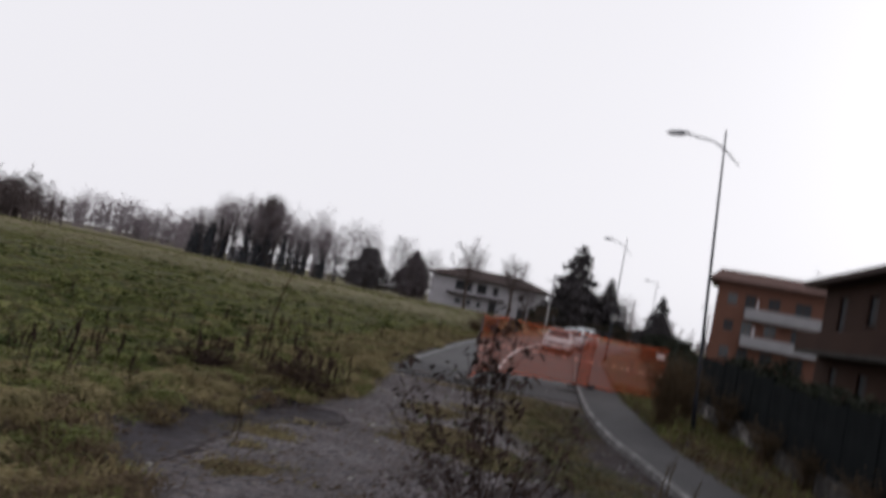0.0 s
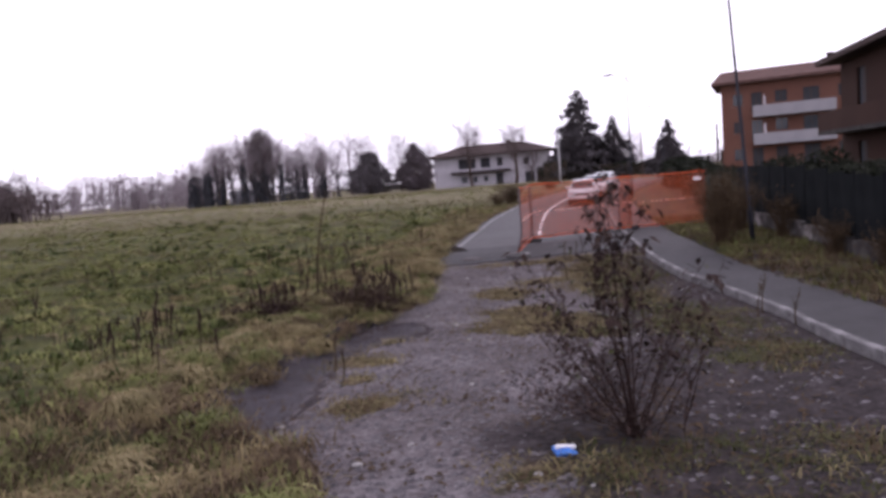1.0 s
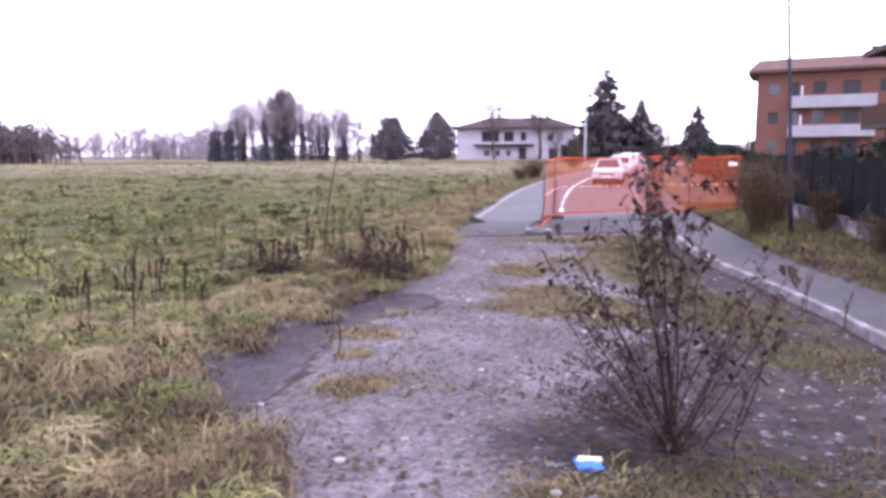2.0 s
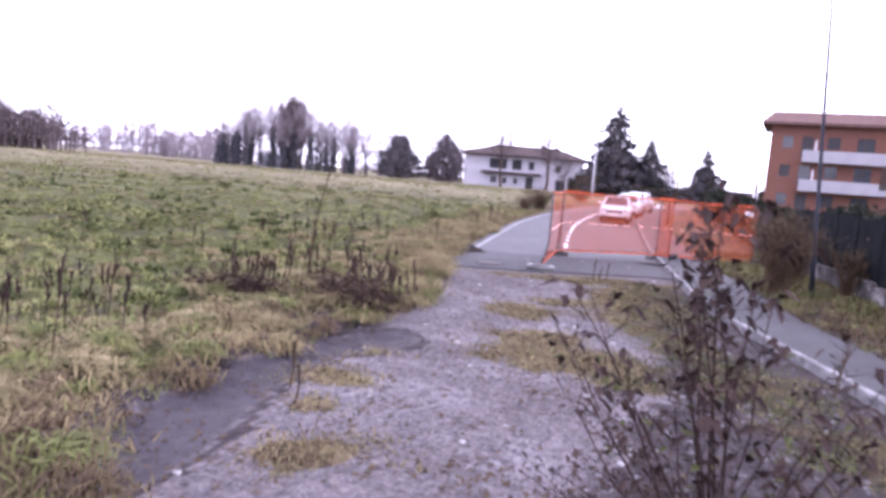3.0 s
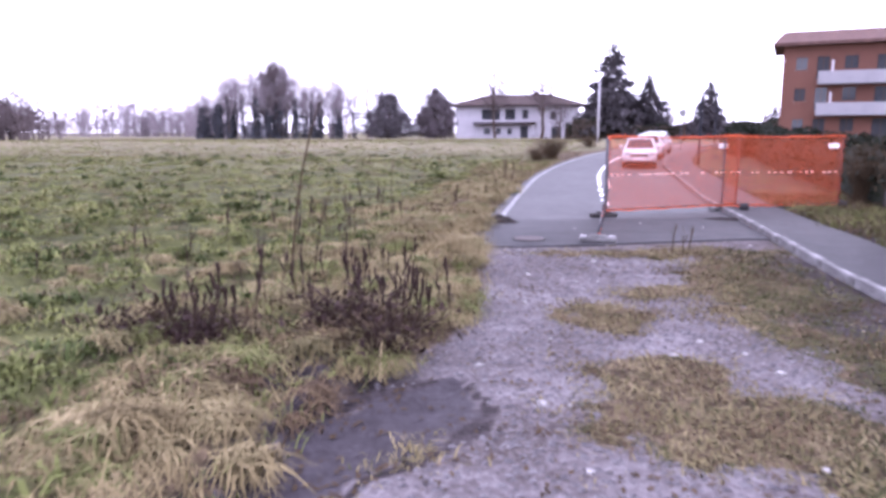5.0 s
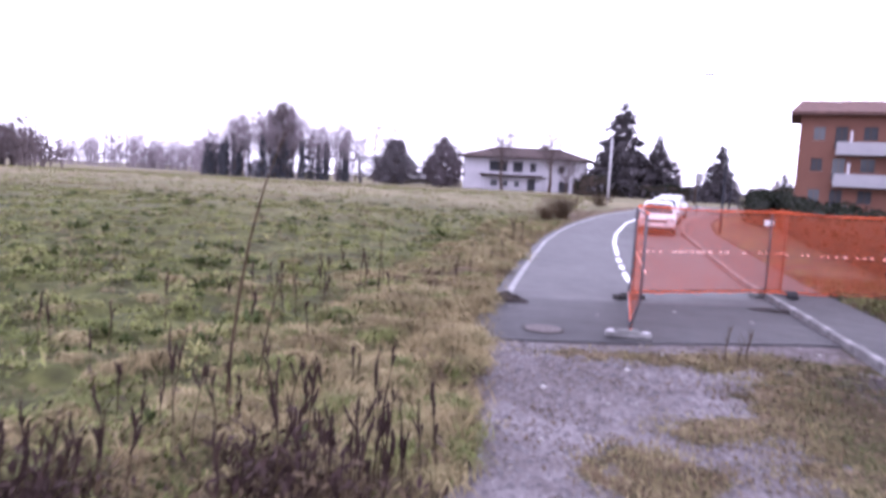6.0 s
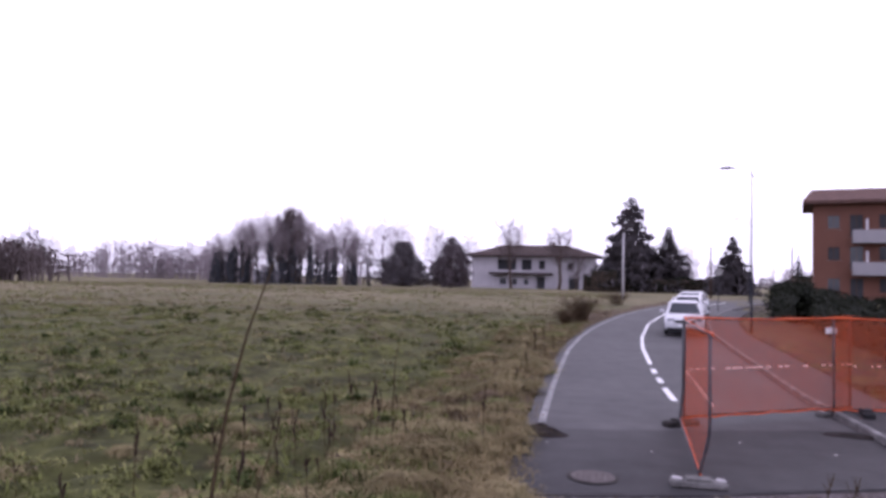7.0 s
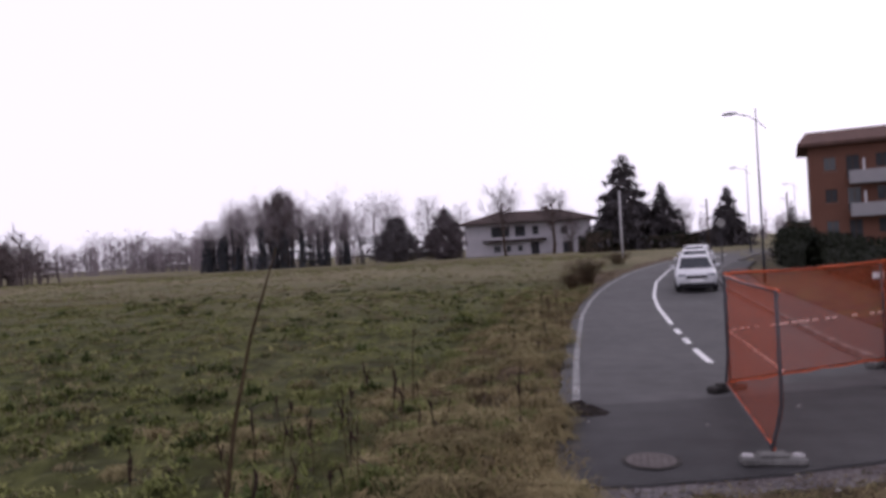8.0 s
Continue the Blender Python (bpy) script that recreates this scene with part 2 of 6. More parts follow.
def ground_material():
    """Field, dry verge, gravel and wet mud, mixed by the sheet's own cover attributes."""
    m = bpy.data.materials.new("ground_cover")
    m.use_nodes = True
    N, K = m.node_tree.nodes, m.node_tree.links
    b = N["Principled BSDF"]
    tc = N.new("ShaderNodeTexCoord")

    def noise_of(s, d=5):
        n = N.new("ShaderNodeTexNoise")
        n.inputs["Scale"].default_value, n.inputs["Detail"].default_value = s, d
        K.new(tc.outputs["Object"], n.inputs["Vector"])
        return n

    def ramp_of(src, stops):
        r = N.new("ShaderNodeValToRGB")
        el = r.color_ramp.elements
        el[0].position, el[1].position = stops[0][0], stops[-1][0]
        el[0].color, el[1].color = (*stops[0][1], 1), (*stops[-1][1], 1)
        for p, c in stops[1:-1]:
            el.new(p).color = (*c, 1)
        K.new(src, r.inputs["Fac"])
        return r.outputs["Color"]

    def blend(a, c, fac):
        x = N.new("ShaderNodeMix")
        x.data_type = "RGBA"
        K.new(fac, x.inputs[0])
        K.new(a, x.inputs[6])
        K.new(c, x.inputs[7])
        return x.outputs[2]

    def average(a, c, w=0.5):
        x = N.new("ShaderNodeMix")
        x.data_type = "FLOAT"
        x.inputs[0].default_value = w
        K.new(a, x.inputs[2])
        K.new(c, x.inputs[3])
        return x.outputs[0]

    def sharpen(attr, jitter, lo=0.4, hi=0.6):
        a = N.new("ShaderNodeAttribute")
        a.attribute_name = attr
        s = N.new("ShaderNodeMath")
        s.operation = "MULTIPLY_ADD"
        K.new(jitter, s.inputs[0])
        s.inputs[1].default_value = 0.55
        K.new(a.outputs["Fac"], s.inputs[2])
        sub = N.new("ShaderNodeMath")
        sub.operation = "SUBTRACT"
        K.new(s.outputs[0], sub.inputs[0])
        sub.inputs[1].default_value = 0.275
        mr = N.new("ShaderNodeMapRange")
        mr.interpolation_type = "SMOOTHSTEP"
        mr.inputs["From Min"].default_value, mr.inputs["From Max"].default_value = lo, hi
        K.new(sub.outputs[0], mr.inputs["Value"])
        return mr.outputs[0]

    n_wide, n_mid, n_small, n_fine, n_grit = noise_of(0.09), noise_of(0.7), noise_of(3.5), noise_of(16), noise_of(60, 3)
    field = ramp_of(average(n_mid.outputs["Fac"], n_small.outputs["Fac"], 0.5),
                    [(0.38, (0.016, 0.018, 0.006)), (0.5, (0.040, 0.046, 0.013)), (0.62, (0.082, 0.088, 0.027))])
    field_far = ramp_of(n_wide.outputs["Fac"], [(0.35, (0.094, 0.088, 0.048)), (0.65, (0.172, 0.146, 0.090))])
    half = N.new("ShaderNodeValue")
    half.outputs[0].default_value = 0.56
    # blends the field to a paler, browner colour with distance
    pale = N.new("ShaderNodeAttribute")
    pale.attribute_name = "far_tone"
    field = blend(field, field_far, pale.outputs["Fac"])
    dry = ramp_of(average(n_small.outputs["Fac"], n_fine.outputs["Fac"], 0.4),
                  [(0.38, (0.024, 0.017, 0.012)), (0.5, (0.072, 0.052, 0.032)), (0.64, (0.155, 0.118, 0.074))])
    # crushed stone: pale worn middle, brown earthy blotches, grit
    gravel = ramp_of(average(n_grit.outputs["Fac"], n_fine.outputs["Fac"], 0.62),
                     [(0.37, (0.030, 0.023, 0.021)), (0.49, (0.090, 0.078, 0.080)), (0.60, (0.215, 0.196, 0.202))])
    gravel_wide = ramp_of(average(n_mid.outputs["Fac"], n_small.outputs["Fac"], 0.3), [(0.40, (0.046, 0.036, 0.033)), (0.5, (0.090, 0.077, 0.080)), (0.60, (0.165, 0.150, 0.158))])
    gravel = blend(gravel, gravel_wide, half.outputs[0])
    mud = ramp_of(average(n_small.outputs["Fac"], n_fine.outputs["Fac"]), [(0.35, (0.024, 0.020, 0.023)), (0.65, (0.052, 0.046, 0.053))])
    soil = ramp_of(average(n_small.outputs["Fac"], n_fine.outputs["Fac"]), [(0.36, (0.013, 0.010, 0.011)), (0.52, (0.034, 0.028, 0.029)), (0.66, (0.068, 0.058, 0.060))])
    c = blend(field, dry, sharpen("dry", n_small.outputs["Fac"], 0.3, 0.7))
    c = blend(c, gravel, sharpen("gravel", average(n_small.outputs["Fac"], n_fine.outputs["Fac"]), 0.36, 0.64))
    c = blend(c, soil, sharpen("soil", average(n_small.outputs["Fac"], n_mid.outputs["Fac"]), 0.3, 0.7))
    f_mud = sharpen("mud", n_small.outputs["Fac"], 0.42, 0.58)
    c = blend(c, mud, f_mud)
    K.new(c, b.inputs["Base Color"])
    rr = N.new("ShaderNodeMapRange")
    rr.inputs["To Min"].default_value, rr.inputs["To Max"].default_value = 0.95, 0.7
    K.new(f_mud, rr.inputs["Value"])
    K.new(rr.outputs[0], b.inputs["Roughness"])
    b.inputs["Specular IOR Level"].default_value = 0.12
    bp = N.new("ShaderNodeBump")
    bp.inputs["Strength"].default_value, bp.inputs["Distance"].default_value = 0.75, 0.05
    K.new(average(n_fine.outputs["Fac"], n_grit.outputs["Fac"], 0.5), bp.inputs["Height"])
    K.new(bp.outputs["Normal"], b.inputs["Normal"])
    return m


def net_material():
    """Orange safety netting: strands with open gaps, seen as an even veil."""
    m = bpy.data.materials.new("orange_safety_net")
    m.use_nodes = True
    N, K = m.node_tree.nodes, m.node_tree.links
    b = N["Principled BSDF"]
    out = N["Material Output"]
    tc = N.new("ShaderNodeTexCoord")
    n = N.new("ShaderNodeTexNoise")
    n.inputs["Scale"].default_value, n.inputs["Detail"].default_value = 1.6, 4
    K.new(tc.outputs["Object"], n.inputs["Vector"])
    r = N.new("ShaderNodeValToRGB")
    r.color_ramp.elements[0].color, r.color_ramp.elements[1].color = (0.34, 0.066, 0.024, 1), (0.46, 0.098, 0.040, 1)
    K.new(n.outputs["Fac"], r.inputs["Fac"])
    K.new(r.outputs["Color"], b.inputs["Base Color"])
    b.inputs["Roughness"].default_value = 0.7
    b.inputs["Specular IOR Level"].default_value = 0.1
    tl = N.new("ShaderNodeBsdfTranslucent")
    K.new(r.outputs["Color"], tl.inputs["Color"])
    strand = N.new("ShaderNodeMixShader")
    strand.inputs[0].default_value = 0.45
    K.new(b.outputs[0], strand.inputs[1])
    K.new(tl.outputs[0], strand.inputs[2])
    gap = N.new("ShaderNodeBsdfTransparent")
    cover = N.new("ShaderNodeMapRange")
    cover.inputs["To Min"].default_value, cover.inputs["To Max"].default_value = 0.36, 0.52
    K.new(n.outputs["Fac"], cover.inputs["Value"])
    mx = N.new("ShaderNodeMixShader")
    K.new(cover.outputs[0], mx.inputs[0])
    K.new(gap.outputs[0], mx.inputs[1])
    K.new(strand.outputs[0], mx.inputs[2])
    K.new(mx.outputs[0], out.inputs["Surface"])
    return m


M_ASPHALT = asphalt_material("asphalt", (0.046, 0.043, 0.050), (0.074, 0.070, 0.079))
M_ASPHALT_DARK = asphalt_material("dark_patched_asphalt", (0.026, 0.024, 0.030), (0.045, 0.042, 0.050))
M_GROUND, M_NET = ground_material(), net_material()


# ---- mesh helpers ----
class Shape:
    """Collects vertices and faces of one mesh."""

    def __init__(self):
        self.v, self.f = [], []

    def face(self, *pts):
        i = len(self.v)
        self.v += [tuple(p) for p in pts]
        self.f.append(tuple(range(i, i + len(pts))))

    def box(self, x0, y0, z0, x1, y1, z1, bevel=0.0, m=None):
        bm = bmesh.new()
        bmesh.ops.create_cube(bm, size=1)
        for q in bm.verts:
            q.co = Vector(((x0 + x1) / 2 + q.co.x * (x1 - x0), (y0 + y1) / 2 + q.co.y * (y1 - y0), (z0 + z1) / 2 + q.co.z * (z1 - z0)))
        if bevel:
            bmesh.ops.bevel(bm, geom=bm.edges[:], offset=bevel, segments=1, affect="EDGES")
        if m is not None:
            bm.transform(m)
        self.add_bm(bm)
        return self

    def add_bm(self, bm):
        bm.verts.index_update()
        i = len(self.v)
        self.v += [tuple(q.co) for q in bm.verts]
        self.f += [tuple(i + q.index for q in face.verts) for face in bm.faces]
        bm.free()

    def tube(self, pts, radii, n=6, cap=True):
        """A tapered tube along a line of points."""
        base = len(self.v)
        pts = [Vector(p) for p in pts]
        for k, p in enumerate(pts):
            d = (pts[min(k + 1, len(pts) - 1)] - pts[max(k - 1, 0)]).normalized()
            side = d.cross(Vector((0, 0, 1)) if abs(d.z) < 0.9 else Vector((0, 1, 0))).normalized()
            up = side.cross(d)
            for j in range(n):
                a = 2 * math.pi * j / n
                self.v.append(tuple(p + (side * math.cos(a) + up * math.sin(a)) * radii[k]))
        for k in range(len(pts) - 1):
            for j in range(n):
                a, c = base + k * n + j, base + k * n + (j + 1) % n
                self.f.append((a, c, c + n, a + n))
        if cap:
            self.f.append(tuple(base + j for j in reversed(range(n))))
            self.f.append(tuple(base + (len(pts) - 1) * n + j for j in range(n)))
        return self

    def lathe(self, profile, n=12, center=(0, 0, 0)):
        """Turns (radius, height) pairs about the z axis."""
        base = len(self.v)
        for r, z in profile:
            for j in range(n):
                a = 2 * math.pi * j / n
                self.v.append((center[0] + r * math.cos(a), center[1] + r * math.sin(a), center[2] + z))
        for k in range(len(profile) - 1):
            for j in range(n):
                a, c = base + k * n + j, base + k * n + (j + 1) % n
                self.f.append((a, c, c + n, a + n))
        self.f.append(tuple(base + j for j in reversed(range(n))))
        self.f.append(tuple(base + (len(profile) - 1) * n + j for j in range(n)))
        return self

    def mesh(self, name, material, smooth=False):
        me = bpy.data.meshes.new(name)
        me.from_pydata(self.v, [], self.f)
        me.materials.append(material)
        if smooth:
            me.polygons.foreach_set("use_smooth", [True] * len(me.polygons))
        me.update()
        return me


def part(name, shape, material, parent, label="", smooth=False):
    ob = new(name, shape.mesh(name, material, smooth))
    ob.parent = parent
    if label:
        ob["label"] = label
    return ob


def thing(name, label, category, m=None, group="", shape=None, material=None, kind="", smooth=False):
    ob = new(name, shape.mesh(name, material, smooth) if shape else None)
    if m is not None:
        ob.matrix_world = m
    return tagged(ob, label, category, group, kind)


# ---- the lie of the land ----
LAND_Y = [-60, 6.4, 10.8, 17.2, 19.9, 28, 43, 76, 127, 165, 1300]
LAND_Z = [0.06, 0.06, -0.25, -0.25, 0.0, 0.0, 0.25, 0.95, 0.64, 0.57, 0.57]


LAND_STEPS = [float(np.interp([q - 1.2, q - 0.6, q, q + 0.6, q + 1.2], LAND_Y, LAND_Z).mean()) for q in np.arange(-130, 301, 0.2)]


def land(y):
    """Height of the smoothed ground along the walk."""
    q = min(max((y + 130) * 5, 0.0), len(LAND_STEPS) - 1.001)
    i = int(q)
    return LAND_STEPS[i] + (LAND_STEPS[i + 1] - LAND_STEPS[i]) * (q - i)


def along(table, y):
    """The value of a (y, x) table at y."""
    if y <= table[0][0]:
        return float(table[0][1])
    for (y0, x0), (y1, x1) in zip(table, table[1:]):
        if y < y1:
            return x0 + (x1 - x0) * (y - y0) / (y1 - y0)
    return float(table[-1][1])


# x of the edges, by y
ROAD_LEFT = [(19.0, -5.32), (23.3, -5.75), (27.4, -6.0), (31, -6.15), (36, -6.3), (41, -6.2), (45, -5.95), (50, -5.4), (56, -4.5), (60, -3.6), (65, -2.3), (72, 0.0), (80, 3.0), (90, 7.5), (100, 12.5), (130, 30)]
KERB_X = [(-8, 2.55), (5, 2.38), (9, 2.24), (12, 2.0), (14.5, 1.5), (17, 0.85), (19.5, 0.32), (22, 0.14), (24.5, 0.02), (28, -0.2), (36, -0.35), (44, -0.45), (50, 0.0), (56, 1.0), (62, 2.5), (68, 4.6), (75, 7.4), (85, 12), (100, 20), (130, 38)]
WALK_RIGHT = [(-8, 4.0), (9, 3.65), (12, 3.4), (15, 2.9), (17.5, 2.3), (20, 1.78), (22.5, 1.55), (25, 1.42), (28, 1.3), (36, 1.15), (44, 1.05), (50, 1.5), (56, 2.5), (62, 4.0)]
WALL_X = [(-8, 6.2), (10, 5.4), (17, 4.75), (22, 4.15), (26, 3.95), (36, 4.1), (46, 4.6), (54, 5.6)]
CENTRE = [(26, -2.9), (28.6, -3.1), (32, -3.28), (37.5, -3.46), (41.6, -3.42), (48.7, -3.0), (57.8, -1.76), (65, 0.3), (75, 4.2)]
TRACK_LEFT = [(-8, -2.6), (4, -2.7), (5.3, -3.05), (5.75, -3.7), (6.1, -4.5), (7.6, -5.0), (9.6, -5.1), (11.5, -5.15), (13, -4.75), (14.8, -4.5), (18.7, -5.05), (20, -5.25)]


# ---- ground sheet ----
def spaced(stops):
    """Coordinates from (start, end, step) stretches."""
    out = []
    for a, c, st in stops:
        out += list(np.arange(a, c - 1e-6, st))
    return out + [stops[-1][1]]


def patch(x, y, cx, cy, rx, ry, turn=0.0):
    c, s = math.cos(radians(turn)), math.sin(radians(turn))
    u, w = ((x - cx) * c + (y - cy) * s) / rx, (-(x - cx) * s + (y - cy) * c) / ry
    return max(0.0, 1.25 - 0.75 * math.hypot(u, w) ** 1.5)


# tufted grass islands on the track: centre x, y, half sizes, turn
ISLANDS = [(-1.75, 12.3, 1.15, 0.8, -15), (-1.0, 11.4, 0.55, 0.4, 0), (-2.85, 15.5, 0.65, 0.6, 0), (-1.6, 19.6, 2.4, 0.4, 12), (-0.7, 17.6, 1.05, 2.1, 0),
           (-0.1, 14.2, 0.7, 1.7, 8), (0.7, 12.2, 0.8, 1.3, 8), (-2.35, 13.3, 0.7, 0.65, 10), (-4.15, 9.4, 0.45, 0.38, 10), (-3.75, 8.3, 0.3, 0.3, 20), (-3.5, 7.1, 0.45, 0.28, 30),
           (-0.9, 5.6, 0.75, 0.45, 20), (0.6, 4.2, 1.6, 0.8, 0), (1.3, 5.8, 1.1, 0.6, 0), (-3.7, 4.6, 1.0, 0.6, 0), (-2.2, 17.0, 0.7, 0.35, 10), (1.1, 9.6, 0.6, 0.9, 0), (-4.35, 10.9, 0.2, 0.3, 0)]
# wet mud along the track's side: y, middle x, half width
MUD = [(5.6, -4.2, 0.05), (6.1, -4.25, 0.28), (7.2, -4.5, 0.42), (8.4, -4.72, 0.36), (9.6, -4.85, 0.28), (10.6, -4.8, 0.36), (11.3, -4.6, 0.55), (12.1, -4.3, 0.45), (12.8, -4.2, 0.05)]


def mud_share(x, y, n2):
    """1 in the mud's middle, 0.5 at its rim."""
    if not 5.6 < y < 12.8:
        return 0.0
    xc, w = np.interp(y, [q[0] for q in MUD], [q[1] for q in MUD]), np.interp(y, [q[0] for q in MUD], [q[2] for q in MUD])
    return max(0.0, 1.0 - 0.5 * abs(x + 0.08 * n2 - float(xc)) / (float(w) + 1e-3))


def cover(x, y):
    """gravel, dry, soil and mud shares of the ground at x, y."""
    n = noise.noise(Vector((x * 0.55, y * 0.55, 3.1)))
    n2 = noise.noise(Vector((x * 1.7, y * 1.7, 7.7)))
    n3 = noise.noise(Vector((x * 0.8, y * 0.8, 17.7)))
    n4 = noise.noise(Vector((x * 3.1, y * 3.1, 27.7)))
    left = along(TRACK_LEFT, y) + 0.25 * n + 0.12 * n2
    right = along(KERB_X, y)
    g = d = s = u = 0.0
    if y < 21.5 and x < right:
        g = min(1.0, max(0.0, (x - left) / 0.5 + 0.5))
        for q in ISLANDS:
            p = patch(x + 0.35 * n + 0.22 * n2, y + 0.3 * n3 + 0.15 * n4, *q) + 0.45 * n4
            if p > 0:
                g = min(g, max(0.0, 1.0 - p))
                d = max(d, min(0.85, p))
        u = mud_share(x, y, n2)
        if u > 0.5:
            g = 1.0
    # dry verge beside the track and the road
    e = left - x if y < 20 else along(ROAD_LEFT, y) - x
    wide = 1.0 + 1.2 * n if y < 20 else 1.3 + 1.3 * n
    if -0.6 < e < wide + 1.2:
        d = max(d, min(0.8, max(0.0, (wide + 0.6 - e) / 1.0)) + 0.4 * n3)
    # bare soil by the mound and at the weeds
    s = max(patch(x, y, -7.1, 23.5, 0.75, 1.25, 10), patch(x, y, -5.9, 12.2, 1.6, 0.5, 12) * 0.8, patch(x, y, -0.75, 6.2, 1.3, 0.7, 0) * 0.9)
    if 0.25 < u < 0.5:
        s = max(s, 0.75)
    if y < 19.5 and x < right:
        # trodden dark earth between track and kerb, spread left to paint in lens falloff
        edge = float(np.interp(y, [3, 6, 9, 12, 17], [-1.3, -1.4, -1.1, -0.7, -0.2]))
        s = max(s, min(0.8, max(0.0, (x - edge + 0.3 + 0.5 * n + 0.3 * n2) * 1.3)) + 0.25 * n4)
    if x > right:
        d = 0.45 + 0.4 * n
        s = max(s, 0.5 + 0.5 * n2)
    return g, max(0.0, d), max(0.0, min(1, s)), u


def furrow(x, y):
    """Old plough ridges of the field, from -1 in a furrow to 1 on a ridge."""
    w = 0.7 * noise.noise(Vector((x * 0.3, y * 0.3, 50)))
    return math.sin((x * 0.998 + y * 0.056 + w) * 3.9) * (0.6 + 0.6 * noise.noise(Vector((x * 0.6, y * 0.6, 51))))


def lump(x, y, k):
    """Rounded tussocks and clods, k to the metre: 1 on top, 0 between them."""
    w = 0.25 * noise.noise(Vector((x * 1.3, y * 1.3, 61)))
    d = noise.voronoi(Vector(((x + w) * k, (y + w) * k * 0.62, 4.0)))[0][0]
    return max(0.0, 1.0 - (d / 0.62) ** 2)


def sheet_z(x, y):
    z = land(y)
    right, roadl = along(KERB_X, y), along(ROAD_LEFT, y)
    n = noise.noise(Vector((x * 0.5, y * 0.5, 0.3)))
    n2 = noise.noise(Vector((x * 2.1, y * 2.1, 5.3)))
    if 18.8 < y < 128 and roadl - 0.1 < x < along(WALK_RIGHT, min(y, 62)) + 0.1:
        return z - (0.035 if y < 21.6 else 0.09)
    if x > right - 0.3:
        if x < right + 0.1:
            return z - 0.03
        if x < along(WALK_RIGHT, y) - 0.1 and y < 62:
            return z - 0.05
        return z + 0.11 + 0.05 * n + 0.03 * n2 if y < 62 else z + 0.03 * n
    left = along(TRACK_LEFT, y) if y < 20 else roadl
    e = left - x
    k = min(1.0, max(0.0, e / 0.8))
    rough = (0.09 * n + 0.06 * n2) * k
    if 3.0 < y < 60 and 0.0 < e < 22:
        # matted tussocks on the bank, lower clods in the field
        shore = min(1.0, e / 0.18) * min(1.0, (60 - y) / 20)
        bank = max(0.0, 1.0 - max(0.0, e - 0.9) / 1.6)
        rough += shore * bank * ((0.08 if y < 20 else 0.03) + (0.21 if y < 24 else 0.13) * lump(x, y, 2.1))
        rough += shore * (1 - bank) * (0.02 + 0.125 * lump(x, y, 2.3)) * min(1.0, (22 - e) / 6)
        if e > 1.5:
            rough += 0.06 * min(1.0, e - 1.5) * furrow(x, y)
    if y < 13 and e < 0.3:
        rough -= 0.05 * min(1.0, 2 * max(0.0, mud_share(x, y, n2) - 0.35))
    return z + rough + (1 - k) * 0.018 * n2 + (0.05 * k if y < 60 else 0.0)


XS = spaced([(-900, -300, 150), (-300, -100, 25), (-100, -40, 6), (-40, -24, 1.2), (-24, -16, 0.34), (-16, -9, 0.18), (-9, 5, 0.11), (5, 9, 0.4), (9, 40, 3), (40, 100, 10), (100, 900, 160)])
YS = spaced([(-120, -12, 18), (-12, 1, 1.0), (1, 22, 0.11), (22, 36, 0.22), (36, 60, 0.6), (60, 130, 4), (130, 300, 17), (300, 1300, 200)])


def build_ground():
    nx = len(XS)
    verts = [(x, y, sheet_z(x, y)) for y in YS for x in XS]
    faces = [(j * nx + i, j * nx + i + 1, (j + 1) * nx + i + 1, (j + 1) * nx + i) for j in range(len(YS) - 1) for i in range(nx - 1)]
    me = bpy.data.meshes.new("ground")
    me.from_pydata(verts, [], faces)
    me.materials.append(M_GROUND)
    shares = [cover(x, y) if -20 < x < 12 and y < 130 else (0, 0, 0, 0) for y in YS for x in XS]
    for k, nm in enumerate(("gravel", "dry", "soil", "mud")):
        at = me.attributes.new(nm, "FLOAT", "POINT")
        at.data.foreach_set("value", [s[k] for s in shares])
    at = me.attributes.new("far_tone", "FLOAT", "POINT")
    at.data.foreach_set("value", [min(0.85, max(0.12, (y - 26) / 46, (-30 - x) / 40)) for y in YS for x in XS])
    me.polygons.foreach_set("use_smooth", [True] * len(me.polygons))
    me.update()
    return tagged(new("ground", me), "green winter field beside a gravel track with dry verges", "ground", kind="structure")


build_ground()


# ---- road, markings, pavement, kerb ----
def strip(name, left, right, ys, lift, material, label, category, cols=6, skirt=0.08, kind="structure", near=None, smooth=True):
    sh = Shape()
    n = cols + 1
    for y in ys:
        a, c = left(y), right(y)
        for k in range(n):
            x = a + (c - a) * k / cols
            yy = y if near is None else max(y, near(x))
            sh.v.append((x, yy, land(yy) + lift))
    for j in range(len(ys) - 1):
        for k in range(cols):
            i = j * n + k
            sh.f.append((i, i + 1, i + n + 1, i + n))
    rim = [k for k in range(n)] + [j * n + cols for j in range(1, len(ys))] + [(len(ys) - 1) * n + k for k in range(cols - 1, -1, -1)] + [j * n for j in range(len(ys) - 2, 0, -1)]
    base = len(sh.v)
    for i in rim:
        x, y, z = sh.v[i]
        sh.v.append((x, y, z - skirt))
    for q in range(len(rim)):
        r = (q + 1) % len(rim)
        sh.f.append((rim[q], base + q, base + r, rim[r]))
    return thing(name, label, category, shape=sh, material=material, kind=kind, smooth=False)


def near_edge(x):
    """The broken near end of the asphalt."""
    return float(np.interp(x, [-5.4, -3.2, -0.3, 0.6], [19.35, 19.9, 21.1, 21.3])) + 0.05 * noise.noise(Vector((x * 2.5, 0, 1)))


